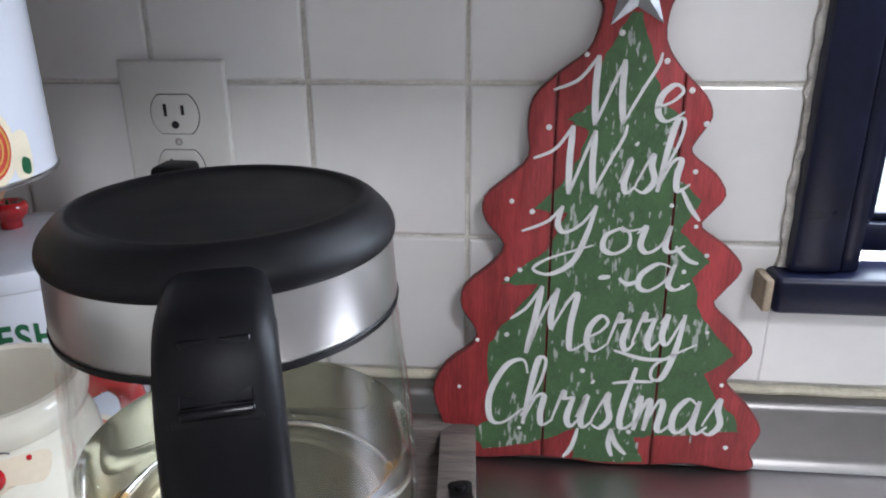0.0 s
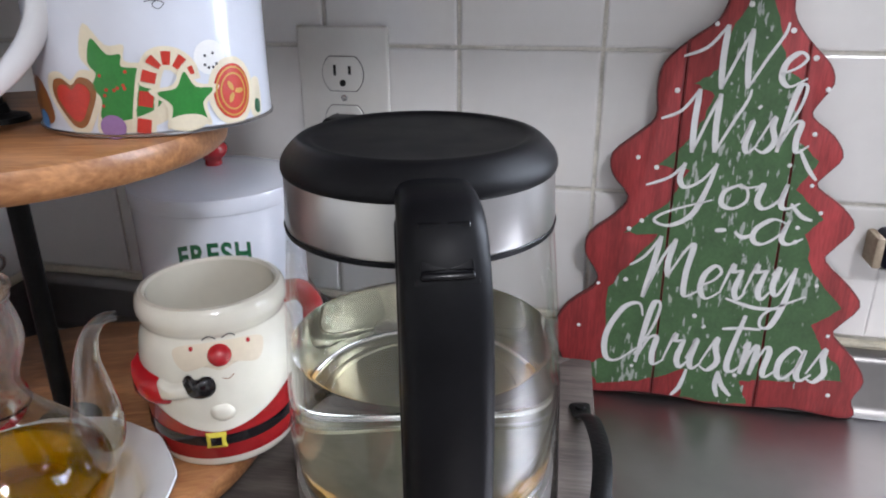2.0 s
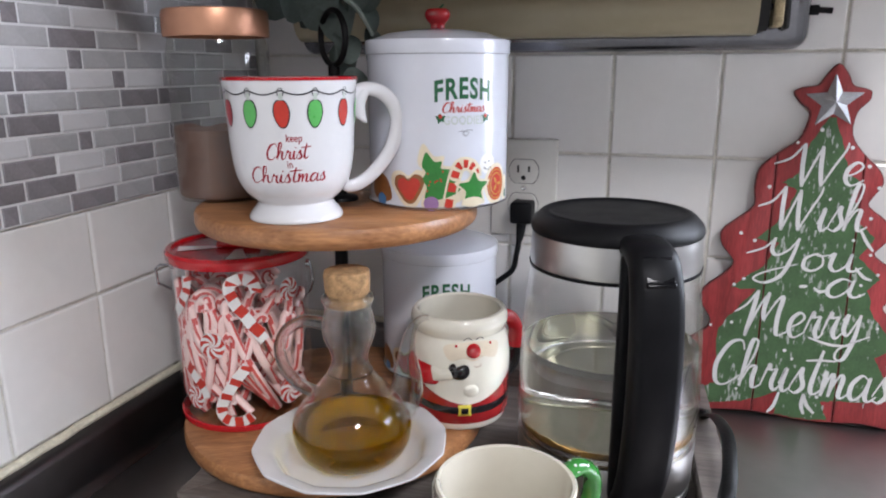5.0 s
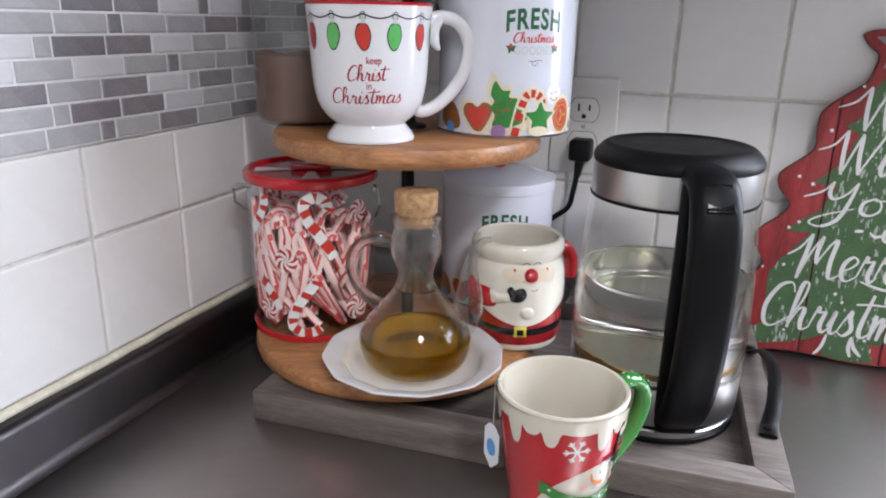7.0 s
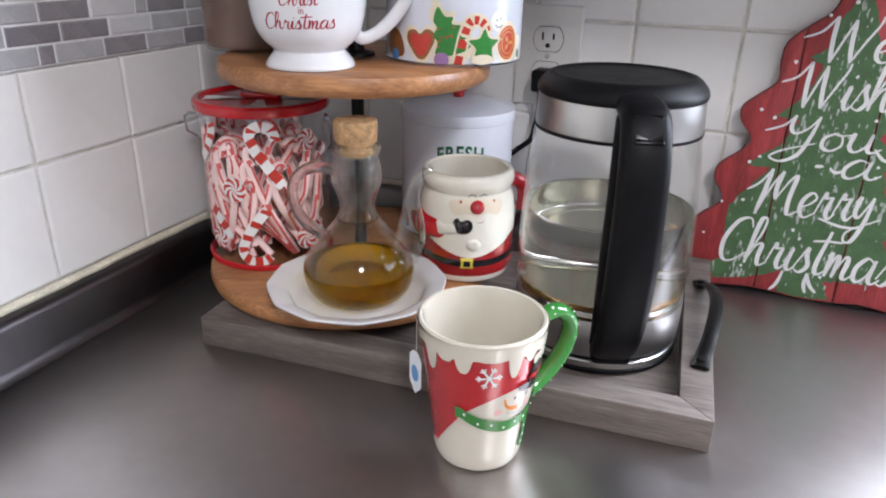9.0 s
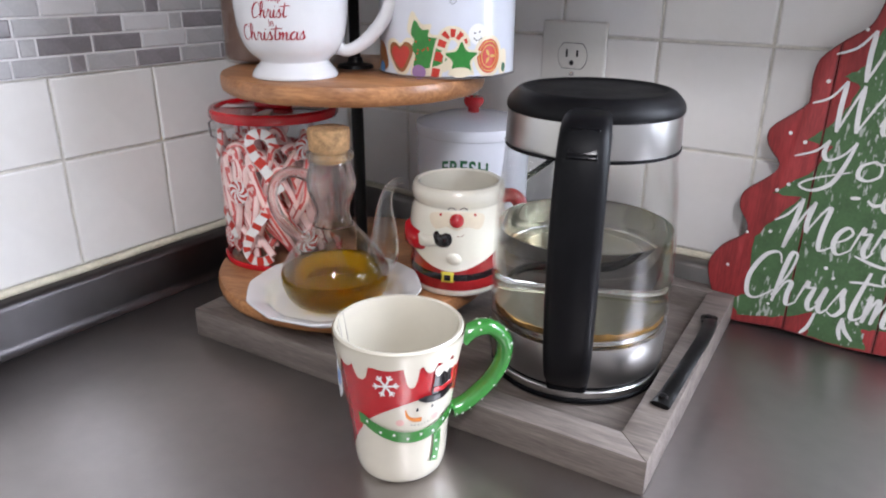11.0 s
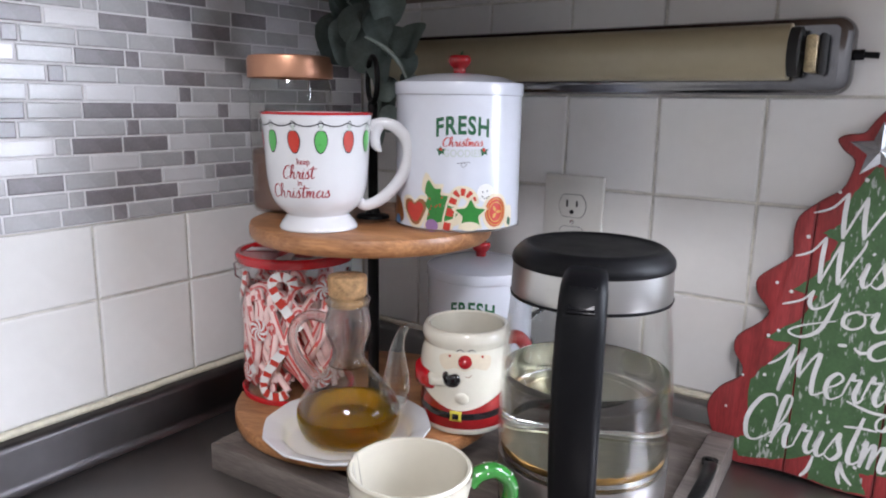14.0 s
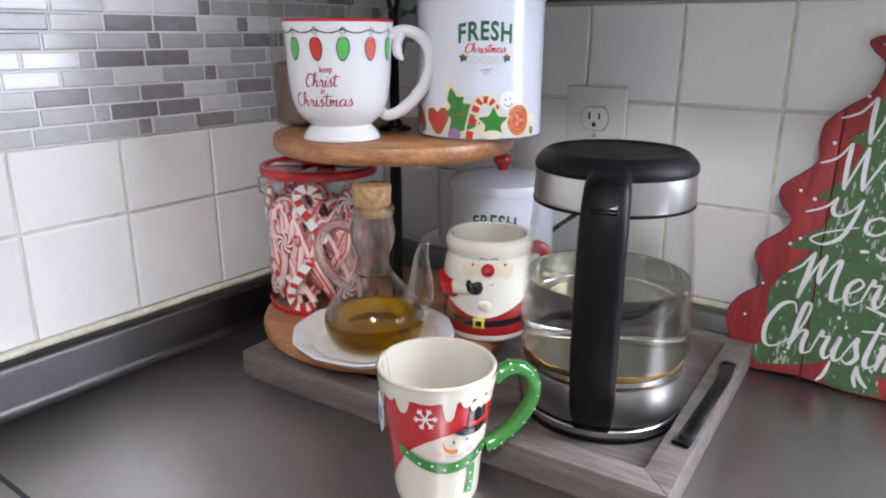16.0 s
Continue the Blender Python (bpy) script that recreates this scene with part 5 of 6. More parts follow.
for s in (0, 1):
    part("lug", lathe([(0, 0), (0.004, 0), (0.004, 0.003), (0, 0.003)], 14), TINRIM, pail, at=pose(0, 0, 0, 0, 0, 200 + 180 * s) @ pose(0.0625, 0, 0.143, 0, 90, 0))
wr = []
for i in range(25):
    t = math.pi * i / 24
    y = 0.0605 * math.cos(t)
    wr.append((0.004 + 0.0685 * math.sin(t), y, 0.143 - 0.052 * math.sin(t)))
part("wire_handle", tube([(0, 0.0630, 0.143), (0, 0.0755, 0.1435), (0, 0.0800, 0.1400), (0.002, 0.0800, 0.125)] + [(x, y * (1.3 if y > 0 else 1.1), z - 0.016) for x, y, z in wr[3:-3]] + [(0.002, -0.0680, 0.125), (0, -0.0665, 0.1400), (0, -0.0650, 0.1435), (0, -0.0630, 0.143)], 0.0013, 8), TINRIM, pail, "thin wire carrying handle", at=pose(0, 0, 0, 0, 0, 110))
rng = random.Random(11)
for i in range(135):
    base_a, rr = rng.uniform(0, math.tau), 0.0545 * math.sqrt(rng.uniform(0.15, 1.0))
    z0, L = rng.uniform(0.008, 0.030), rng.uniform(0.085, 0.118)
    tiltd = radians(rng.uniform(16, 50))
    dirn = Vector((math.sin(tiltd), 0, math.cos(tiltd)))
    dirn.rotate(Euler((0, 0, radians(205) + rng.gauss(0, 0.7) if rng.random() < 0.65 else rng.uniform(0, math.tau))))
    p0 = Vector((rr * math.cos(base_a), rr * math.sin(base_a), z0))
    side = dirn.cross(Vector((rng.uniform(-1, 1), rng.uniform(-1, 1), 0.2))).normalized()
    pts = [p0 + dirn * (L * k / 14) for k in range(15)]
    top = pts[-1]
    for k in range(1, 9):
        t = math.pi * k / 8
        pts.append(top + side * (0.008 * (1 - math.cos(t))) + dirn * (0.008 * math.sin(t)))
    ok = []
    for p in pts:
        r = math.hypot(p.x, p.y)
        f = min(1.0, 0.0565 / r) if r else 1
        ok.append((p.x * f, p.y * f, min(max(p.z, 0.007), 0.148)))
    part("candy_cane", tube(ok, 0.0041, 10, stripe=4), [PEPW, PEPR], pail)


def pj(a, off=0.0004):
    return lambda u, v: wrap(JP, u, v, radians(a), off)


def mint(a, z, r):
    m = part("printed_mint", decal(JP, ellipse(0, z, r, r, 20), radians(a), 0.0003, 3), P_WHITE, pail, "", False)
    for k in range(7):
        t0 = math.tau * k / 7
        arm = [(r * f * math.cos(t0 + 1.1 * f), z + r * f * math.sin(t0 + 1.1 * f)) for f in (0.05, 0.35, 0.65, 0.98)] + [(r * f * math.cos(t0 + 1.1 * f + 0.5 * min(1, f + 0.2)), z + r * f * math.sin(t0 + 1.1 * f + 0.5 * min(1, f + 0.2))) for f in (0.98, 0.65, 0.35)]
        bm = bmesh.new()
        bm.faces.new([bm.verts.new(pj(a, 0.0006)(u, v)) for u, v in arm])
        part("swirl", bm, P_RED, m, "", False)


for a, z, r in ((-84, 0.084, 0.0125), (-16, 0.129, 0.0110), (-20, 0.030, 0.0125), (-106, 0.030, 0.011), (-150, 0.11, 0.011), (60, 0.07, 0.011)):
    mint(a, z, r)


def printed_cane(a, pts):
    path = round_profile([(u * 1.15, v) for u, v in pts], 8)
    c = part("printed_cane", ribbon(path, 0.0102, pj(a, 0.0003)), P_WHITE, pail, "", False)
    for i in range(0, len(path) - 4, 7):
        part("stripe", ribbon([(u + 0.0006 * k, v) for k, (u, v) in enumerate(path[i:i + 4])], 0.0100, pj(a, 0.0005)), P_RED, c, "", False)


printed_cane(-58, [(0.012, 0.133), (0.009, 0.142), (0.0, 0.146), (-0.008, 0.140), (-0.006, 0.126), (0.004, 0.108), (0.016, 0.086)])
printed_cane(-62, [(0.005, 0.064), (-0.005, 0.050), (-0.014, 0.034), (-0.018, 0.020), (-0.012, 0.011), (0.0, 0.011), (0.006, 0.016)])
printed_cane(-112, [(0.008, 0.146), (0.006, 0.134), (-0.002, 0.120), (-0.012, 0.108)])
printed_cane(-104, [(-0.008, 0.060), (0.004, 0.046), (0.010, 0.032)])

# ---- plate and oil cruet ----
plate = thing("saucer", 0.258, -0.3125, 0.0474, "small white many-sided porcelain plate", "plate")
bm = lathe(round_profile([(0, 0.0040), (0.030, 0.0038), (0.053, 0.0042), (0.0600, 0.0075), (0.0655, 0.0138), (0.0795, 0.0185), (0.0815, 0.0182), (0.0800, 0.0165), (0.0670, 0.0110), (0.0610, 0.0045), (0.0480, 0.0003), (0.0440, 0.0), (0.042, 0.0018), (0, 0.0020)], 3), 100)
for v in bm.verts:
    r, a = math.hypot(v.co.x, v.co.y), math.atan2(v.co.y, v.co.x)
    if r > 0.05:
        s = math.pi / 6
        k = math.cos(s / 2) / math.cos((a % s) - s / 2)
        f = 1 + (k * 1.014 - 1) * min(1, (r - 0.05) / 0.015) * 0.75
        v.co.x, v.co.y = v.co.x * f, v.co.y * f
part("dish", bm, PORCELAIN, plate)
ringp = []
for i in range(101):
    a = math.tau * i / 100
    s = math.pi / 6
    k = 1 + (math.cos(s / 2) / math.cos((a % s) - s / 2) * 1.014 - 1) * 0.75
    ringp.append((0.0808 * k * math.cos(a), 0.0808 * k * math.sin(a), 0.0178))
part("rim", tube(ringp, 0.0011, 8, caps=False), PORCELAIN, plate, "rounded rim")
part("foot_ring", lathe([(0.0430, 0.0002), (0.0478, 0.0002), (0.0482, 0.0012), (0.0425, 0.0012), (0.0430, 0.0002)], 64), PORCELAIN, plate)

cruet = thing("oil_cruet", 0.2595, -0.312, 0.0520, "glass oil cruet with a cork, part filled with olive oil", "cruet", 27)
CR = round_profile([(0.030, 0.0), (0.040, 0.0025), (0.0475, 0.012), (0.0508, 0.026), (0.0480, 0.037), (0.0400, 0.050), (0.0290, 0.063), (0.0190, 0.076), (0.0152, 0.087), (0.0168, 0.096), (0.0212, 0.108), (0.0218, 0.118), (0.0196, 0.128), (0.0180, 0.133), (0.0182, 0.136), (0.0210, 0.1380), (0.0212, 0.1415), (0.0186, 0.1435)], 4)
low = [p for p in CR if p[1] <= 0.0765]
high = [p for p in CR if p[1] >= 0.0765 - 1e-6]
part("glass_body", lathe([(0, 0.0005), (0.028, 0.0003)] + low + [(max(r - 0.0018, 0.004), max(z, 0.0030)) for r, z in low[::-1]] + [(0.026, 0.0028), (0, 0.0028)], 72), CRGLASS, cruet, "clear blown glass body")
neck = [(low[-1][0], low[-1][1] + 0.0002)] + high
neck_part = part("neck", lathe(neck + [(r - 0.0026, z) for r, z in neck[::-1]] + [neck[0]], 64), RODGLASS, cruet, "thick clear glass neck")
neck_part.visible_shadow = False
oz = 0.031
part("oil", lathe([(0, 0.004), (0.028, 0.004)] + [(r - 0.0009, max(z, 0.0032)) for r, z in CR if z < oz] + [(radius_at(CR, oz) - 0.0009, oz + 0.0006), (radius_at(CR, oz) - 0.0030, oz), (0, oz)], 72), OIL, cruet, "golden olive oil").visible_shadow = False
bm = lathe([(0, 0.134), (0.0148, 0.134), (0.0158, 0.1430), (0.0180, 0.1455), (0.0188, 0.160), (0.0180, 0.1632), (0.0150, 0.1640), (0, 0.1640)], 32)
for v in bm.verts:
    k = 1 + 0.02 * noise.noise(v.co * 160)
    v.co.x, v.co.y = v.co.x * k, v.co.y * k
part("cork", bm, CORK, cruet, "cork stopper")
spout = round_profile([(0.0400, 0, 0.0330, 0.0120), (0.0455, 0, 0.0480, 0.0140), (0.0475, 0, 0.0640, 0.0128), (0.0478, 0, 0.0800, 0.0096), (0.0482, 0, 0.0950, 0.0066), (0.0520, 0, 0.1095, 0.0044), (0.0585, 0, 0.1175, 0.0032), (0.0660, 0, 0.1190, 0.0026)], 5)
part("spout", tube([p[:3] for p in spout], [p[3] for p in spout], 24, caps=False), CRSOLID, cruet, "curved glass spout, wide at its root")
loop = round_profile([(-0.0205, 0, 0.1195), (-0.036, 0, 0.1225), (-0.050, 0, 0.1150), (-0.0560, 0, 0.1000), (-0.0525, 0, 0.0830), (-0.0430, 0, 0.0690), (-0.031, 0, 0.0605)], 6)
part("handle", tube(loop, [0.0056 - 0.0008 * math.sin(math.pi * i / (len(loop) - 1)) for i in range(len(loop))], 16), RODGLASS, cruet, "looped glass handle")
part("neck_ring", tube([(0.0188 * math.cos(math.tau * i / 40), 0.0188 * math.sin(math.tau * i / 40), 0.1345) for i in range(41)], 0.0012, 8, caps=False), CRSOLID, cruet)

# ---- novelty mug shaped as a bearded figure ----
nick = thing("novelty_mug", 0.3215, -0.1995, 0.0474, "white ceramic mug moulded as a bearded figure in a red suit", "mug", -60)
nick.scale = (1.0, 1.0, 0.975)
NP = round_profile([(0.0400, 0.0), (0.0435, 0.002), (0.0455, 0.010), (0.0470, 0.022), (0.0462, 0.036), (0.0478, 0.050), (0.0480, 0.064), (0.0462, 0.080), (0.0432, 0.0905), (0.0440, 0.0935), (0.0456, 0.1000), (0.0448, 0.1060), (0.0425, 0.1098)], 4)
part("body", lathe([(0, 0.001), (0.040, 0.001)] + NP + [(0.0400, 0.1102), (0.0385, 0.1085), (0.039, 0.085), (0.040, 0.05), (0.036, 0.012), (0, 0.010)], 96), BEARD, nick)
coat_top = lambda a: 0.0290 + 0.020 * min(1.0, (abs(a + 4) / 62.0) ** 1.7)
part("coat", band(NP, -180, 180, lambda a: 0.0085, coat_top, 0.0005, 120, 8), DKRED, nick, "glossy red coat")
part("belt", band(NP, -180, 180, lambda a: 0.0195 + 0.003 * min(1, (abs(a) / 60) ** 2), lambda a: 0.0265 + 0.003 * min(1, (abs(a) / 60) ** 2), 0.0009, 96, 3), BLKGLZ, nick, "black belt")


def pad(pts, a, off, thick, material, name, rings=4, label=""):
    """A low raised shape on the mug, domed toward its middle."""
    bm = bmesh.new()
    cu, cv = sum(p[0] for p in pts) / len(pts), sum(p[1] for p in pts) / len(pts)
    mid = bm.verts.new(wrap(NP, cu, cv, radians(a), off + thick))
    prev = None
    for k in range(1, rings + 1):
        f = k / rings
        cur = [bm.verts.new(wrap(NP, cu + (u - cu) * f, cv + (v - cv) * f, radians(a), off + thick * math.sqrt(max(0, 1 - f * f)))) for u, v in pts]
        for i in range(len(cur)):
            j = (i + 1) % len(cur)
            if prev:
                bm.faces.new((prev[i], cur[i], cur[j], prev[j]))
            else:
                bm.faces.new((mid, cur[i], cur[j]))
        prev = cur
    return part(name, bm, material, nick, label)


pad(smooth_loop([(-0.026, 0.087), (-0.028, 0.080), (-0.021, 0.0725), (-0.010, 0.0755), (0.0, 0.072), (0.010, 0.0755), (0.022, 0.0725), (0.028, 0.080), (0.026, 0.087), (0.0, 0.0895)], 4), 2, 0.0002, 0.0006, SKIN, "face_patch", 4, "beige painted patch")
pad(ellipse(0, 0.0815, 0.0072, 0.0068), 2, 0.0006, 0.0048, RED, "nose", 5, "round red nose")
for u in (-0.0165, 0.0185):
    pad(ellipse(u, 0.0865, 0.0014, 0.0014, 10), 2, 0.0008, 0.0003, RED, "cheek_dot", 2)
for u in (-0.0052, 0.0068):
    part("brow", ribbon(round_profile([(u - 0.0042, 0.0915), (u, 0.0942), (u + 0.0042, 0.0915)], 5), 0.0008, lambda p, q: wrap(NP, p, q, radians(2), 0.0011)), P_BLACK, nick, "", False)
part("mouth", ribbon(round_profile([(0.0, 0.0672), (0.0035, 0.0662), (0.0068, 0.0685)], 5), 0.0006, lambda p, q: wrap(NP, p, q, radians(2), 0.0006)), P_BROWN, nick, "", False)
pad(smooth_loop([(-0.010, 0.069), (-0.0065, 0.0705), (-0.0035, 0.0675), (0.002, 0.0695), (0.0065, 0.0675), (0.0075, 0.061), (0.0035, 0.0555), (-0.004, 0.0545), (-0.0095, 0.058), (-0.0115, 0.064)], 4), -12, 0.0006, 0.0042, BLKGLZ, "mitten", 5, "black mitten")
pad(smooth_loop([(-0.015, 0.0650), (-0.004, 0.0640), (0.008, 0.0655), (0.009, 0.0570), (0.0, 0.0535), (-0.015, 0.0515)], 4), -29, 0.0003, 0.0048, BEARD, "cuff", 4, "ivory cuff")
pad(smooth_loop([(-0.026, 0.0700), (-0.010, 0.0675), (0.008, 0.0655), (0.0135, 0.0600), (0.0140, 0.0500), (0.004, 0.0455), (-0.012, 0.0445), (-0.026, 0.0460)], 4), -54, 0.0003, 0.0070, RED, "sleeve", 4, "red sleeve")
pad(smooth_loop([(-0.005, 0.047), (0.003, 0.049), (0.008, 0.044), (0.007, 0.038), (0.0, 0.036), (-0.006, 0.040)], 4), -2, 0.0003, 0.0022, BEARD, "beard_curl", 4)
pad([(-0.0062, 0.0178), (0.0062, 0.0178), (0.0062, 0.0288), (-0.0062, 0.0288)], -8, 0.0010, 0.0012, YELLOW, "buckle", 2, "yellow square buckle")
pad([(-0.0032, 0.0203), (0.0032, 0.0203), (0.0032, 0.0262), (-0.0032, 0.0262)], -8, 0.0022, 0.0006, BLKGLZ, "buckle_middle", 2)
part("handle", tube(round_profile([(0.042, 0, 0.088), (0.056, 0, 0.089), (0.066, 0, 0.076), (0.066, 0, 0.055)], 5), 0.0075, 14), RED, nick, "red sleeve-shaped handle", at=pose(0, 0, 0, 0, 0, 108))
part("handle_end", tube(round_profile([(0.066, 0, 0.056), (0.064, 0, 0.042), (0.056, 0, 0.030), (0.044, 0, 0.026)], 5), 0.0074, 14), BLKGLZ, nick, "black lower handle", at=pose(0, 0, 0, 0, 0, 108))

# ---- snowman mug ----
mug = thing("snowman_mug", 0.4125, -0.411, 0.0004, "cream and red ceramic mug with a snowman and green handle", "mug")
MP = round_profile([(0.0285, 0.0), (0.0315, 0.003), (0.0335, 0.012), (0.0345, 0.026), (0.0358, 0.040), (0.0385, 0.058), (0.0412, 0.078), (0.0435, 0.096), (0.0452, 0.109), (0.0456, 0.1125)], 4)
part("body", lathe([(0, 0.001), (0.027, 0.001)] + MP + [(0.0445, 0.1142), (0.0425, 0.1135), (0.0415, 0.108), (0.0385, 0.080), (0.0345, 0.050), (0.031, 0.020), (0.026, 0.008), (0, 0.006)], 96), CREAM, mug)


def head_line(a):
    """The edge of the red glaze above the snowman, by angle."""
    d = (a + 22 + 180) % 360 - 180
    if d < -74:
        return max(0.0190, 0.0475 - 0.0009 * (-74 - d))
    if d > 74:
        return max(0.0190, 0.0475 - 0.0006 * (d - 74))
    return 0.0475 + 0.0285 * math.cos(radians(d * 90 / 74)) ** 0.75


DRIPS = [(-121, 5, 0.018), (-104, 6, 0.006), (-87, 5.5, 0.0125), (-62, 9, 0.002), (-41, 4.6, 0.0165), (-24, 4.5, 0.007), (-8, 6, 0.003), (10, 5, 0.012), (34, 5, 0.008), (62, 6, 0.014), (95, 5, 0.01), (130, 6, 0.013), (165, 5, 0.008), (-150, 5, 0.011)]


def drip_line(a):
    z = 0.1025
    for c, w, d in DRIPS:
        k = abs((a - c + 180) % 360 - 180) / w
        if k < 1.5:
            z = min(z, 0.1025 + 0.001 - d * (1 - min(1, k / 1.5) ** 3))
    return z


part("red_glaze", band(MP, -180, 180, head_line, drip_line, 0.0003, 240, 8), RED, mug, "glossy red glaze under dripping cream")
bm = band(MP, -180, 180, drip_line, lambda a: 0.1115, 0.0012, 240, 5)
part("dripping_glaze", bm, CREAM, mug, "raised cream drips")
scarf_mid = lambda a: 0.0445 + 0.010 * (min(1, abs(a + 42) / 48)) ** 2 - 0.00004 * (a + 42)
part("scarf", band(MP, -96, 22, lambda a: scarf_mid(a) - 0.0048, lambda a: scarf_mid(a) + 0.0048, 0.0014, 60, 4), GREEN, mug, "green spotted scarf")


def mp(a, off=0.0005):
    return lambda u, v: wrap(MP, u, v, radians(a), off)


bm = ribbon([(0.0, 0.042), (0.001, 0.033), (0.0, 0.024), (-0.002, 0.0165)], [0.009, 0.0088, 0.009, 0.0098], mp(-8, 0.0012))
part("scarf_tail", bm, GREEN, mug, "", False)
for a in (-86, -72, -58, -44, -30, -16, -2, 12):
    part("dot", decal(MP, ellipse(0, scarf_mid(a) + (0.0012 if a % 4 else -0.001), 0.0012, 0.0012, 10), radians(a), 0.0018, 1), P_WHITE, mug, "", False)
for a, z in ((-9, 0.034), (-7, 0.0255), (-10, 0.020)):
    part("dot", decal(MP, ellipse(0, z, 0.0012, 0.0012, 10), radians(a), 0.0015, 1), P_WHITE, mug, "", False)
part("hat", decal(MP, smooth_loop([(-0.0095, 0.078), (-0.0085, 0.088), (-0.0075, 0.0965), (0.0, 0.0985), (0.0085, 0.0965), (0.0085, 0.087), (0.0105, 0.0775), (0.0, 0.0755)], 4), radians(-9), 0.0012, 4), BLKGLZ, mug, "black top hat", False)
part("hat_band", decal(MP, [(-0.0088, 0.0795), (0.0, 0.0780), (0.0098, 0.0795), (0.0095, 0.0835), (0.0, 0.0818), (-0.0085, 0.0835)], radians(-9), 0.0016, 3), RED, mug, "red hat band", False)
part("hat_snow", decal(MP, smooth_loop([(-0.0085, 0.0935), (-0.009, 0.0985), (0.0, 0.1015), (0.009, 0.0985), (0.0095, 0.092), (0.005, 0.095), (0.002, 0.0915), (-0.003, 0.0950), (-0.006, 0.0915)], 4), radians(-8), 0.0016, 3), CREAM, mug, "", False)
part("hat_brim", decal(MP, smooth_loop([(-0.0175, 0.0765), (-0.010, 0.0725), (0.0, 0.0715), (0.0105, 0.0735), (0.0165, 0.0795), (0.010, 0.0785), (0.0, 0.0765), (-0.010, 0.0785)], 4), radians(-13), 0.0018, 3), BLKGLZ, mug, "", False)
for a in (-35, -19):
    part("eye", decal(MP, ellipse(0, 0.0675, 0.0012, 0.0015, 10), radians(a), 0.0008, 1), P_BLACK, mug, "", False)
part("carrot_nose", ribbon(round_profile([(-0.0085, 0.0690), (-0.007, 0.0635), (-0.0025, 0.0600), (0.0045, 0.0590)], 5), [0.0012 + 0.0028 * i / 15 for i in range(16)], mp(-36, 0.0012)), ORANGE, mug, "orange carrot nose", False)
for i in range(6):
    u = -0.006 + 0.0028 * i
    part("mouth_dot", decal(MP, ellipse(u, 0.0555 - 0.0012 * math.sin(math.pi * (i + 0.5) / 6), 0.0006, 0.0006, 8), radians(-33), 0.0008, 1), P_BLACK, mug, "", False)
for a in (-52, -14):
    part("blush", decal(MP, ellipse(0, 0.0575, 0.0034, 0.0028, 14), radians(a), 0.0006, 2), PINK, mug, "", False)
for k in range(3):
    t = math.pi * k / 3 + 0.1
    c, s = math.cos(t), math.sin(t)
    bm = ribbon([(0.0095 * c * q / 6, 0.0885 + 0.0095 * s * q / 6) for q in range(-6, 7)], 0.0014, mp(-64, 0.0007))
    for e in (-1, 1):
        for w in (-0.7, 0.7):
            ribbon([(e * 0.0055 * c, 0.0885 + e * 0.0055 * s), (e * (0.0055 * c + 0.0034 * math.cos(t + w)), 0.0885 + e * (0.0055 * s + 0.0034 * math.sin(t + w)))], 0.0011, mp(-64, 0.0006), bm)
    part("snowflake_arm", bm, P_WHITE, mug, "", False)
hp = round_profile([(0.0462, 0, 0.0935), (0.054, 0, 0.100), (0.067, 0, 0.101), (0.0785, 0, 0.090), (0.0790, 0, 0.074), (0.0690, 0, 0.056), (0.0530, 0, 0.042), (0.0435, 0, 0.037), (0.0395, 0, 0.036)], 5)
hnd = part("handle", tube(hp, [0.0072] * len(hp), 16, 0.85), GREEN, mug, "green handle with white spots", at=pose(0, 0, 0, 0, 0, 51))
rng = random.Random(2)
for i in range(4, len(hp) - 3, 3):
    p, q = Vector(hp[i]), Vector(hp[i + 1])
    d = (q - p).normalized()
    out = d.cross(Vector((0, 1, 0)))
    for s in ((-0.55, 0.75), (0.2, 0.95), (-0.95, 0.2)) if i % 2 else ((-0.8, 0.5), (0.6, 0.75)):
        nrm = Vector((0, 1, 0)) * s[0] + (out if out.dot(p - Vector((0.04, 0, 0.068))) > 0 else -out) * s[1]
        nrm.normalize()
        part("spot", spot(p + nrm * 0.0069, nrm, 0.0011, 8), P_WHITE, hnd)

# tea bag hanging in the snowman mug, with its string and tag
tea = thing("tea_tag", 0.4125, -0.411, 0.0004, "paper tea bag tag hanging on its string over the rim", "tea bag")
ta = radians(-163)
ct, st = math.cos(ta), math.sin(ta)
path = [(0.030, 0.030), (0.038, 0.085), (0.0425, 0.1142), (0.0455, 0.1155), (0.0468, 0.112), (0.0468, 0.095), (0.0470, 0.078)]
part("string", tube([(r * ct, r * st, z) for r, z in path], 0.0004, 6), STRING, tea, "thin white string")
part("string", tube([(r * math.cos(ta + 0.25), r * math.sin(ta + 0.25), z) for r, z in [(0.0425, 0.1142), (0.037, 0.080), (0.030, 0.030)]], 0.0004, 6), STRING, tea)
bm = prism([(-0.0085, -0.010), (0.0, -0.0185), (0.0085, -0.010), (0.0085, 0.012), (0.003, 0.0175), (-0.003, 0.0175), (-0.0085, 0.012)], 0.0005)
tag = part("tag", bm, PAPER, tea, "white paper tag", False, pose(0.0478 * ct, 0.0478 * st, 0.062, 0, 0, -163 + 90 + 36))
part("tag_print", prism(ellipse(0, -0.001, 0.0052, 0.0068, 20), 0.0002), P_BLUE, tag, "blue oval print", False, pose(0, -0.0003, 0))

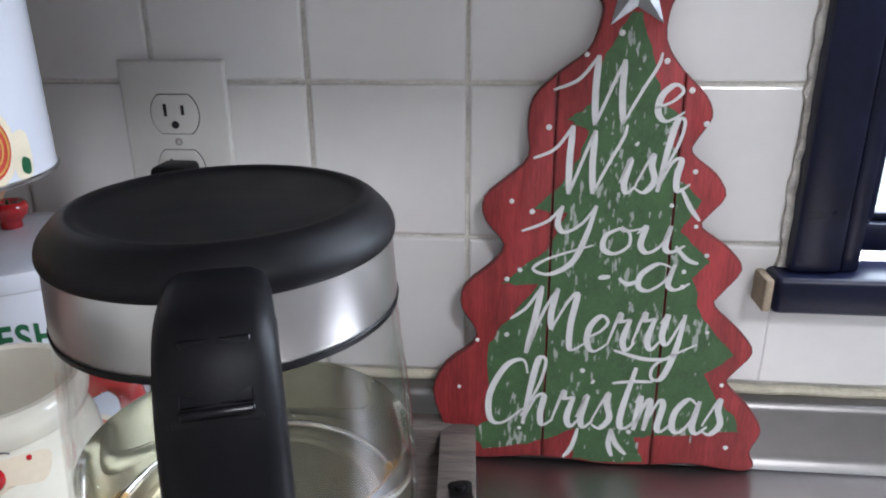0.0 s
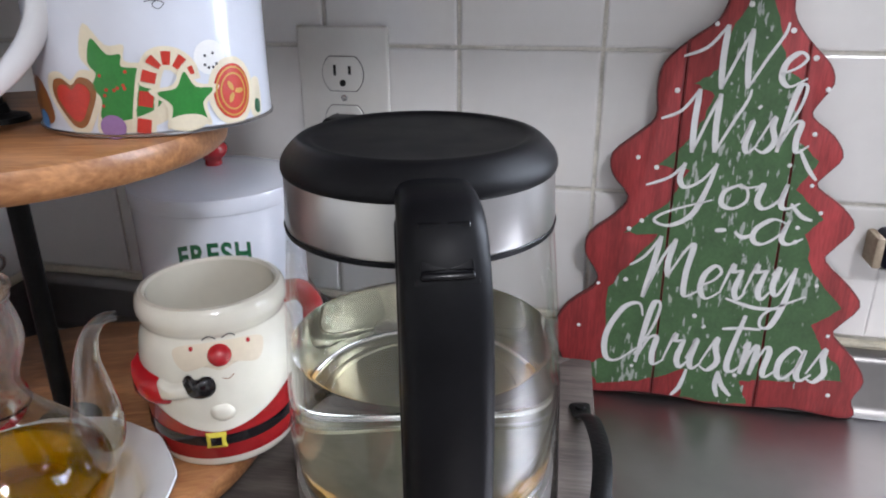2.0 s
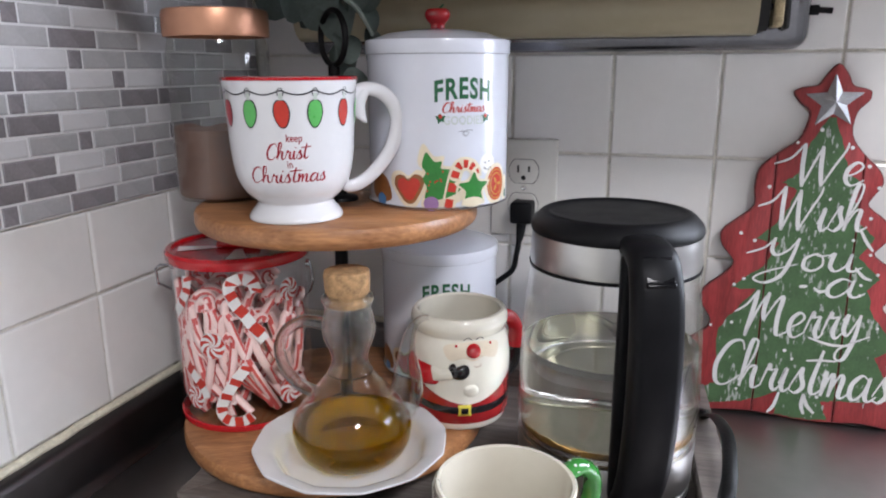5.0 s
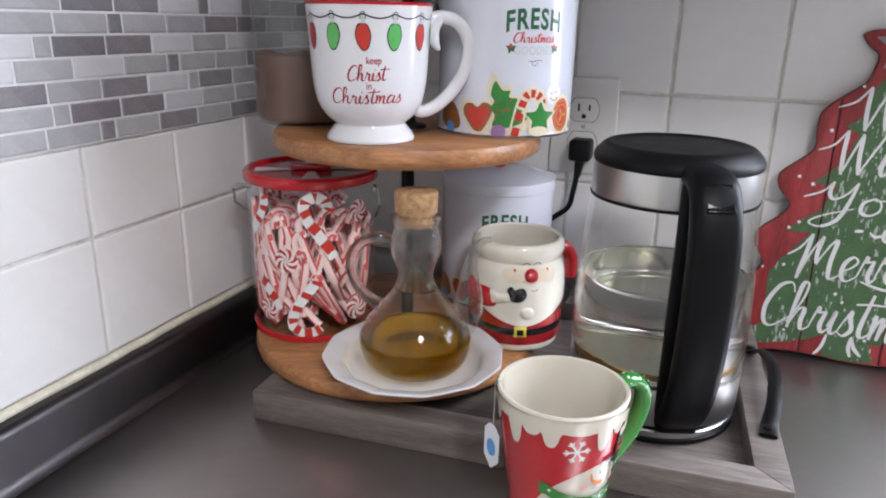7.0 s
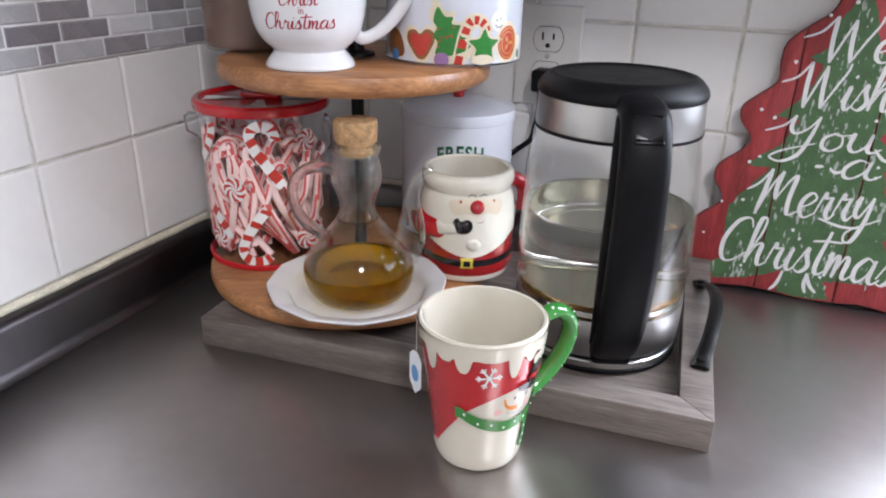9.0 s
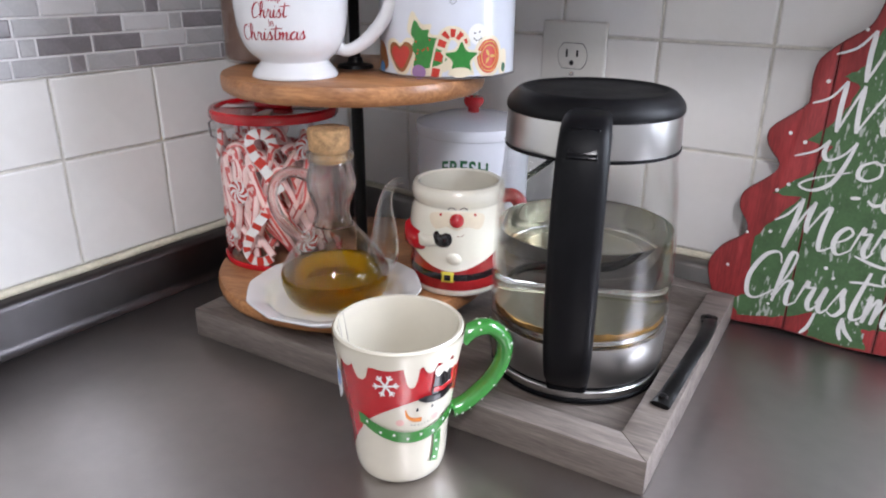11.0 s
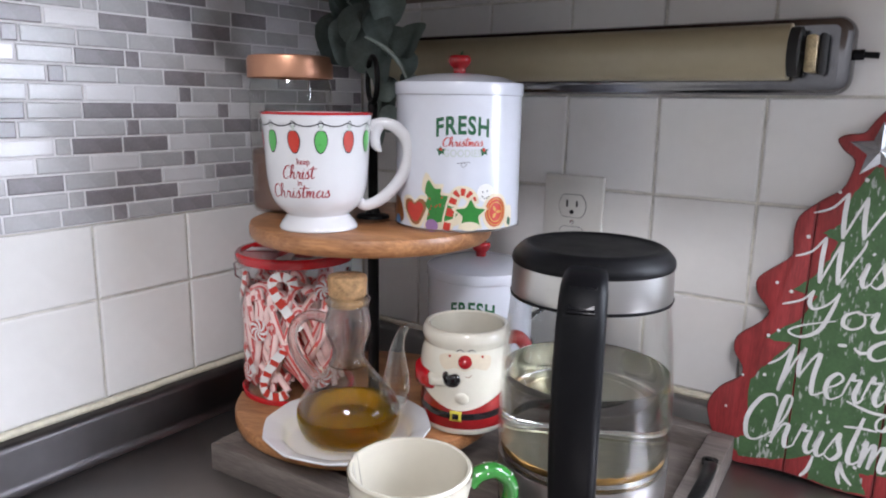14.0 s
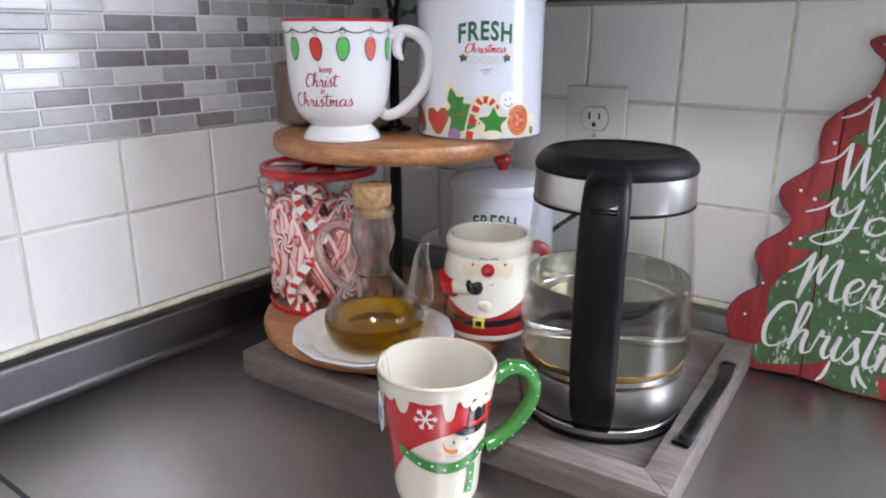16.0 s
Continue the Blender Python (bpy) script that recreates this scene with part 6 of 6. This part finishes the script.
# ---- eucalyptus behind the ring handle ----
sprig = thing("eucalyptus_sprig", 0.205, -0.200, 0.330, "dusty green artificial eucalyptus sprig tied to the stand", "plant")
stem = round_profile([(0.006, -0.012, 0.0), (0.0, 0.0, 0.05), (-0.008, 0.012, 0.09), (-0.022, 0.004, 0.128), (-0.040, -0.006, 0.150)], 5)
part("stem", tube(stem, [0.0022 - 0.0012 * i / len(stem) for i in range(len(stem))], 8), LEAF, sprig)
rng = random.Random(17)


def leaf(x, y, z, r, yaw, pitch, material=LEAF):
    bm = bmesh.new()
    mid = bm.verts.new((0, 0, 0))
    prev = None
    for k in (0.5, 1.0):
        cur = []
        for i in range(16):
            a = math.tau * i / 16
            u, v = r * k * math.cos(a) * (0.92 + 0.06 * math.sin(3 * a)), r * k * math.sin(a) * (1.12 - 0.1 * math.cos(a))
            cur.append(bm.verts.new((u, v, 0.25 * r * k * k * math.cos(2 * a) + 0.12 * r * k)))
        for i in range(16):
            j = (i + 1) % 16
            if prev:
                bm.faces.new((prev[i], cur[i], cur[j], prev[j]))
            else:
                bm.faces.new((mid, cur[i], cur[j]))
        prev = cur
    bmesh.ops.solidify(bm, geom=bm.faces[:], thickness=0.0005)
    part("leaf", bm, material, sprig, at=pose(x, y, z, pitch, 0, yaw))


for x, y, z, r in ((-0.058, -0.004, 0.112, 0.025), (-0.052, 0.004, 0.142, 0.028), (-0.034, -0.016, 0.106, 0.023), (-0.040, -0.010, 0.118, 0.021), (-0.022, -0.012, 0.128, 0.022), (-0.004, -0.004, 0.122, 0.021), (0.014, 0.006, 0.108, 0.019), (-0.030, 0.004, 0.098, 0.019), (-0.012, -0.010, 0.096, 0.020), (0.006, -0.004, 0.086, 0.020), (0.022, 0.012, 0.088, 0.017),
                   (-0.048, -0.002, 0.140, 0.020), (-0.026, 0.010, 0.150, 0.022), (0.0, 0.012, 0.145, 0.021), (0.012, -0.006, 0.060, 0.015), (0.004, 0.010, 0.050, 0.015), (0.018, -0.004, 0.028, 0.013), (0.010, -0.014, 0.012, 0.011), (0.030, 0.010, 0.062, 0.014), (0.028, 0.02, 0.11, 0.02)):
    leaf(x, y, z, r, 40 + rng.uniform(-45, 45), 70 + rng.uniform(-30, 25))
part("pale_twig", tube(round_profile([(0.0, -0.022, 0.110), (0.012, -0.018, 0.104), (0.024, -0.010, 0.094), (0.032, -0.004, 0.080), (0.036, 0.0, 0.070)], 5), [0.0032] * 6 + [0.0042] * 8 + [0.0034] * 7, 8, 0.5), LEAFPALE, sprig, "pale leaf seen edge-on")

# ---- tiles, laid last ----


def tile_mesh(name, w, h, material, depth=T, bevel=0.0016, axis="y"):
    """A glazed tile with pillowed edges; its face looks along -y (or +x), its back lies on the bed."""
    bm = bmesh.new()
    levels = [(0.0, depth), (0.0, bevel), (bevel * 0.35, bevel * 0.35), (bevel * 1.2, 0.0)]
    rings = []
    for inset, d in levels:
        x, z = w / 2 - inset, h / 2 - inset
        rings.append([bm.verts.new((a, d, b) if axis == "y" else (-d, a, b)) for a, b in ((-x, -z), (x, -z), (x, z), (-x, z))])
    for a, b in zip(rings, rings[1:]):
        for i in range(4):
            bm.faces.new((a[i], a[(i + 1) % 4], b[(i + 1) % 4], b[i]))
    bm.faces.new(rings[-1])
    bmesh.ops.recalc_face_normals(bm, faces=bm.faces)
    return mesh_of(bm, name, material, False)


meshes = {}


def lay(name, wall, x, y, z, w, h, material, axis, joint, depth=T, bevel=0.0016):
    key = (name, round(w, 4), round(h, 4), material.name, axis)
    if key not in meshes:
        meshes[key] = tile_mesh(name, w - joint, h - joint, material, depth, bevel, axis)
    ob = new(name, meshes[key])
    ob.parent = wall
    k = rng.uniform(-0.35, 0.35)
    ob.matrix_local = pose(x, y, z, k if axis == "y" else 0, 0 if axis == "y" else k, 0)
    return ob


rng = random.Random(21)
PITCH = 0.1105
zrows = [0.0575, 0.168, 0.2775, 0.387, 0.4975, 0.608, 0.7185]
xs = [0.438 + PITCH * k for k in range(-4, 4)]
xs[0] = 0.001
for z0, z1 in zip(zrows, zrows[1:]):
    for x0, x1 in zip(xs, xs[1:]):
        if x0 < 0.766:
            x1 = min(x1, 0.7685)
            lay("tile", wall_back, (x0 + x1) / 2, 0, (z0 + z1) / 2, x1 - x0, z1 - z0, TILE, "y", 0.0027)
for k in range(9):
    x0 = 0.7645 + PITCH * k
    lay("tile", wall_back, x0 + PITCH / 2, 0, 0.0885, PITCH, 0.062, TILE, "y", 0.0027)
ys = [0.0, -0.0805] + [-0.191 - PITCH * k for k in range(6)]
for z0, z1 in ((0.0575, 0.1675), (0.1675, 0.2475)):
    for y0, y1 in zip(ys, ys[1:]):
        lay("tile", wall_left, 0, (y0 + y1) / 2, (z0 + z1) / 2, y0 - y1, z1 - z0, TILE, "x", 0.0027)
# glass mosaic: rows from the bottom up, each read outward from the corner; capitals are long bricks, small letters squares
ROW, BED = 0.0175, 0.2485
ROWS = [("LDLdLL", 0.266), ("LWDDlL", 0.257), ("LDlWDLD", 0.206), ("LLdLWL", 0.232), ("LWLWDDlW", 0.159), ("DLLdLL", 0.245), ("WdWDDL", 0.236), ("LLdWWL", 0.233), ("LDLLdL", 0.267), ("LWLdDL", 0.240), ("LDLLL", 0.252), ("LDWDW", 0.229)]
LONG, SMALL = 0.0535, 0.0165
structure("mosaic_bed", box(-T + 0.0005, 0.0002, -0.75, -0.001, BED, BED + ROW * 17), MOS_J, "pale joints of the mosaic", "grout").parent = None
greys = {"w": MOS_W, "l": MOS_L, "d": MOS_D}
for r in range(17):
    z = BED + ROW * (r + 0.5)
    text, known = ROWS[r] if r < len(ROWS) else ("", rng.uniform(0.2, 0.25))
    lead = known - 0.001                      # from the corner to the far end of the row's first named brick
    hidden = []
    while lead > 0.0005:
        w = min(lead, LONG)
        hidden.append((text[0] if text and not hidden else rng.choice("LLWD"), w))
        lead -= w
    run = hidden[::-1] + [(c, LONG if c.isupper() else SMALL) for c in text[1:]]
    total = sum(w for _, w in run)
    while total < 0.70:
        c = rng.choice("ldd") if rng.random() < 0.18 else rng.choice("WWLLLDD")
        run.append((c, LONG if c.isupper() else SMALL))
        total += run[-1][1]
    y = -0.001
    for c, w in run:
        if w > 0.004:
            lay("mosaic_brick", wall_left, 0.0012, y - w / 2, z, w, ROW, greys[c.lower()], "x", 0.0019, 0.0042, 0.0012)
        y -= w
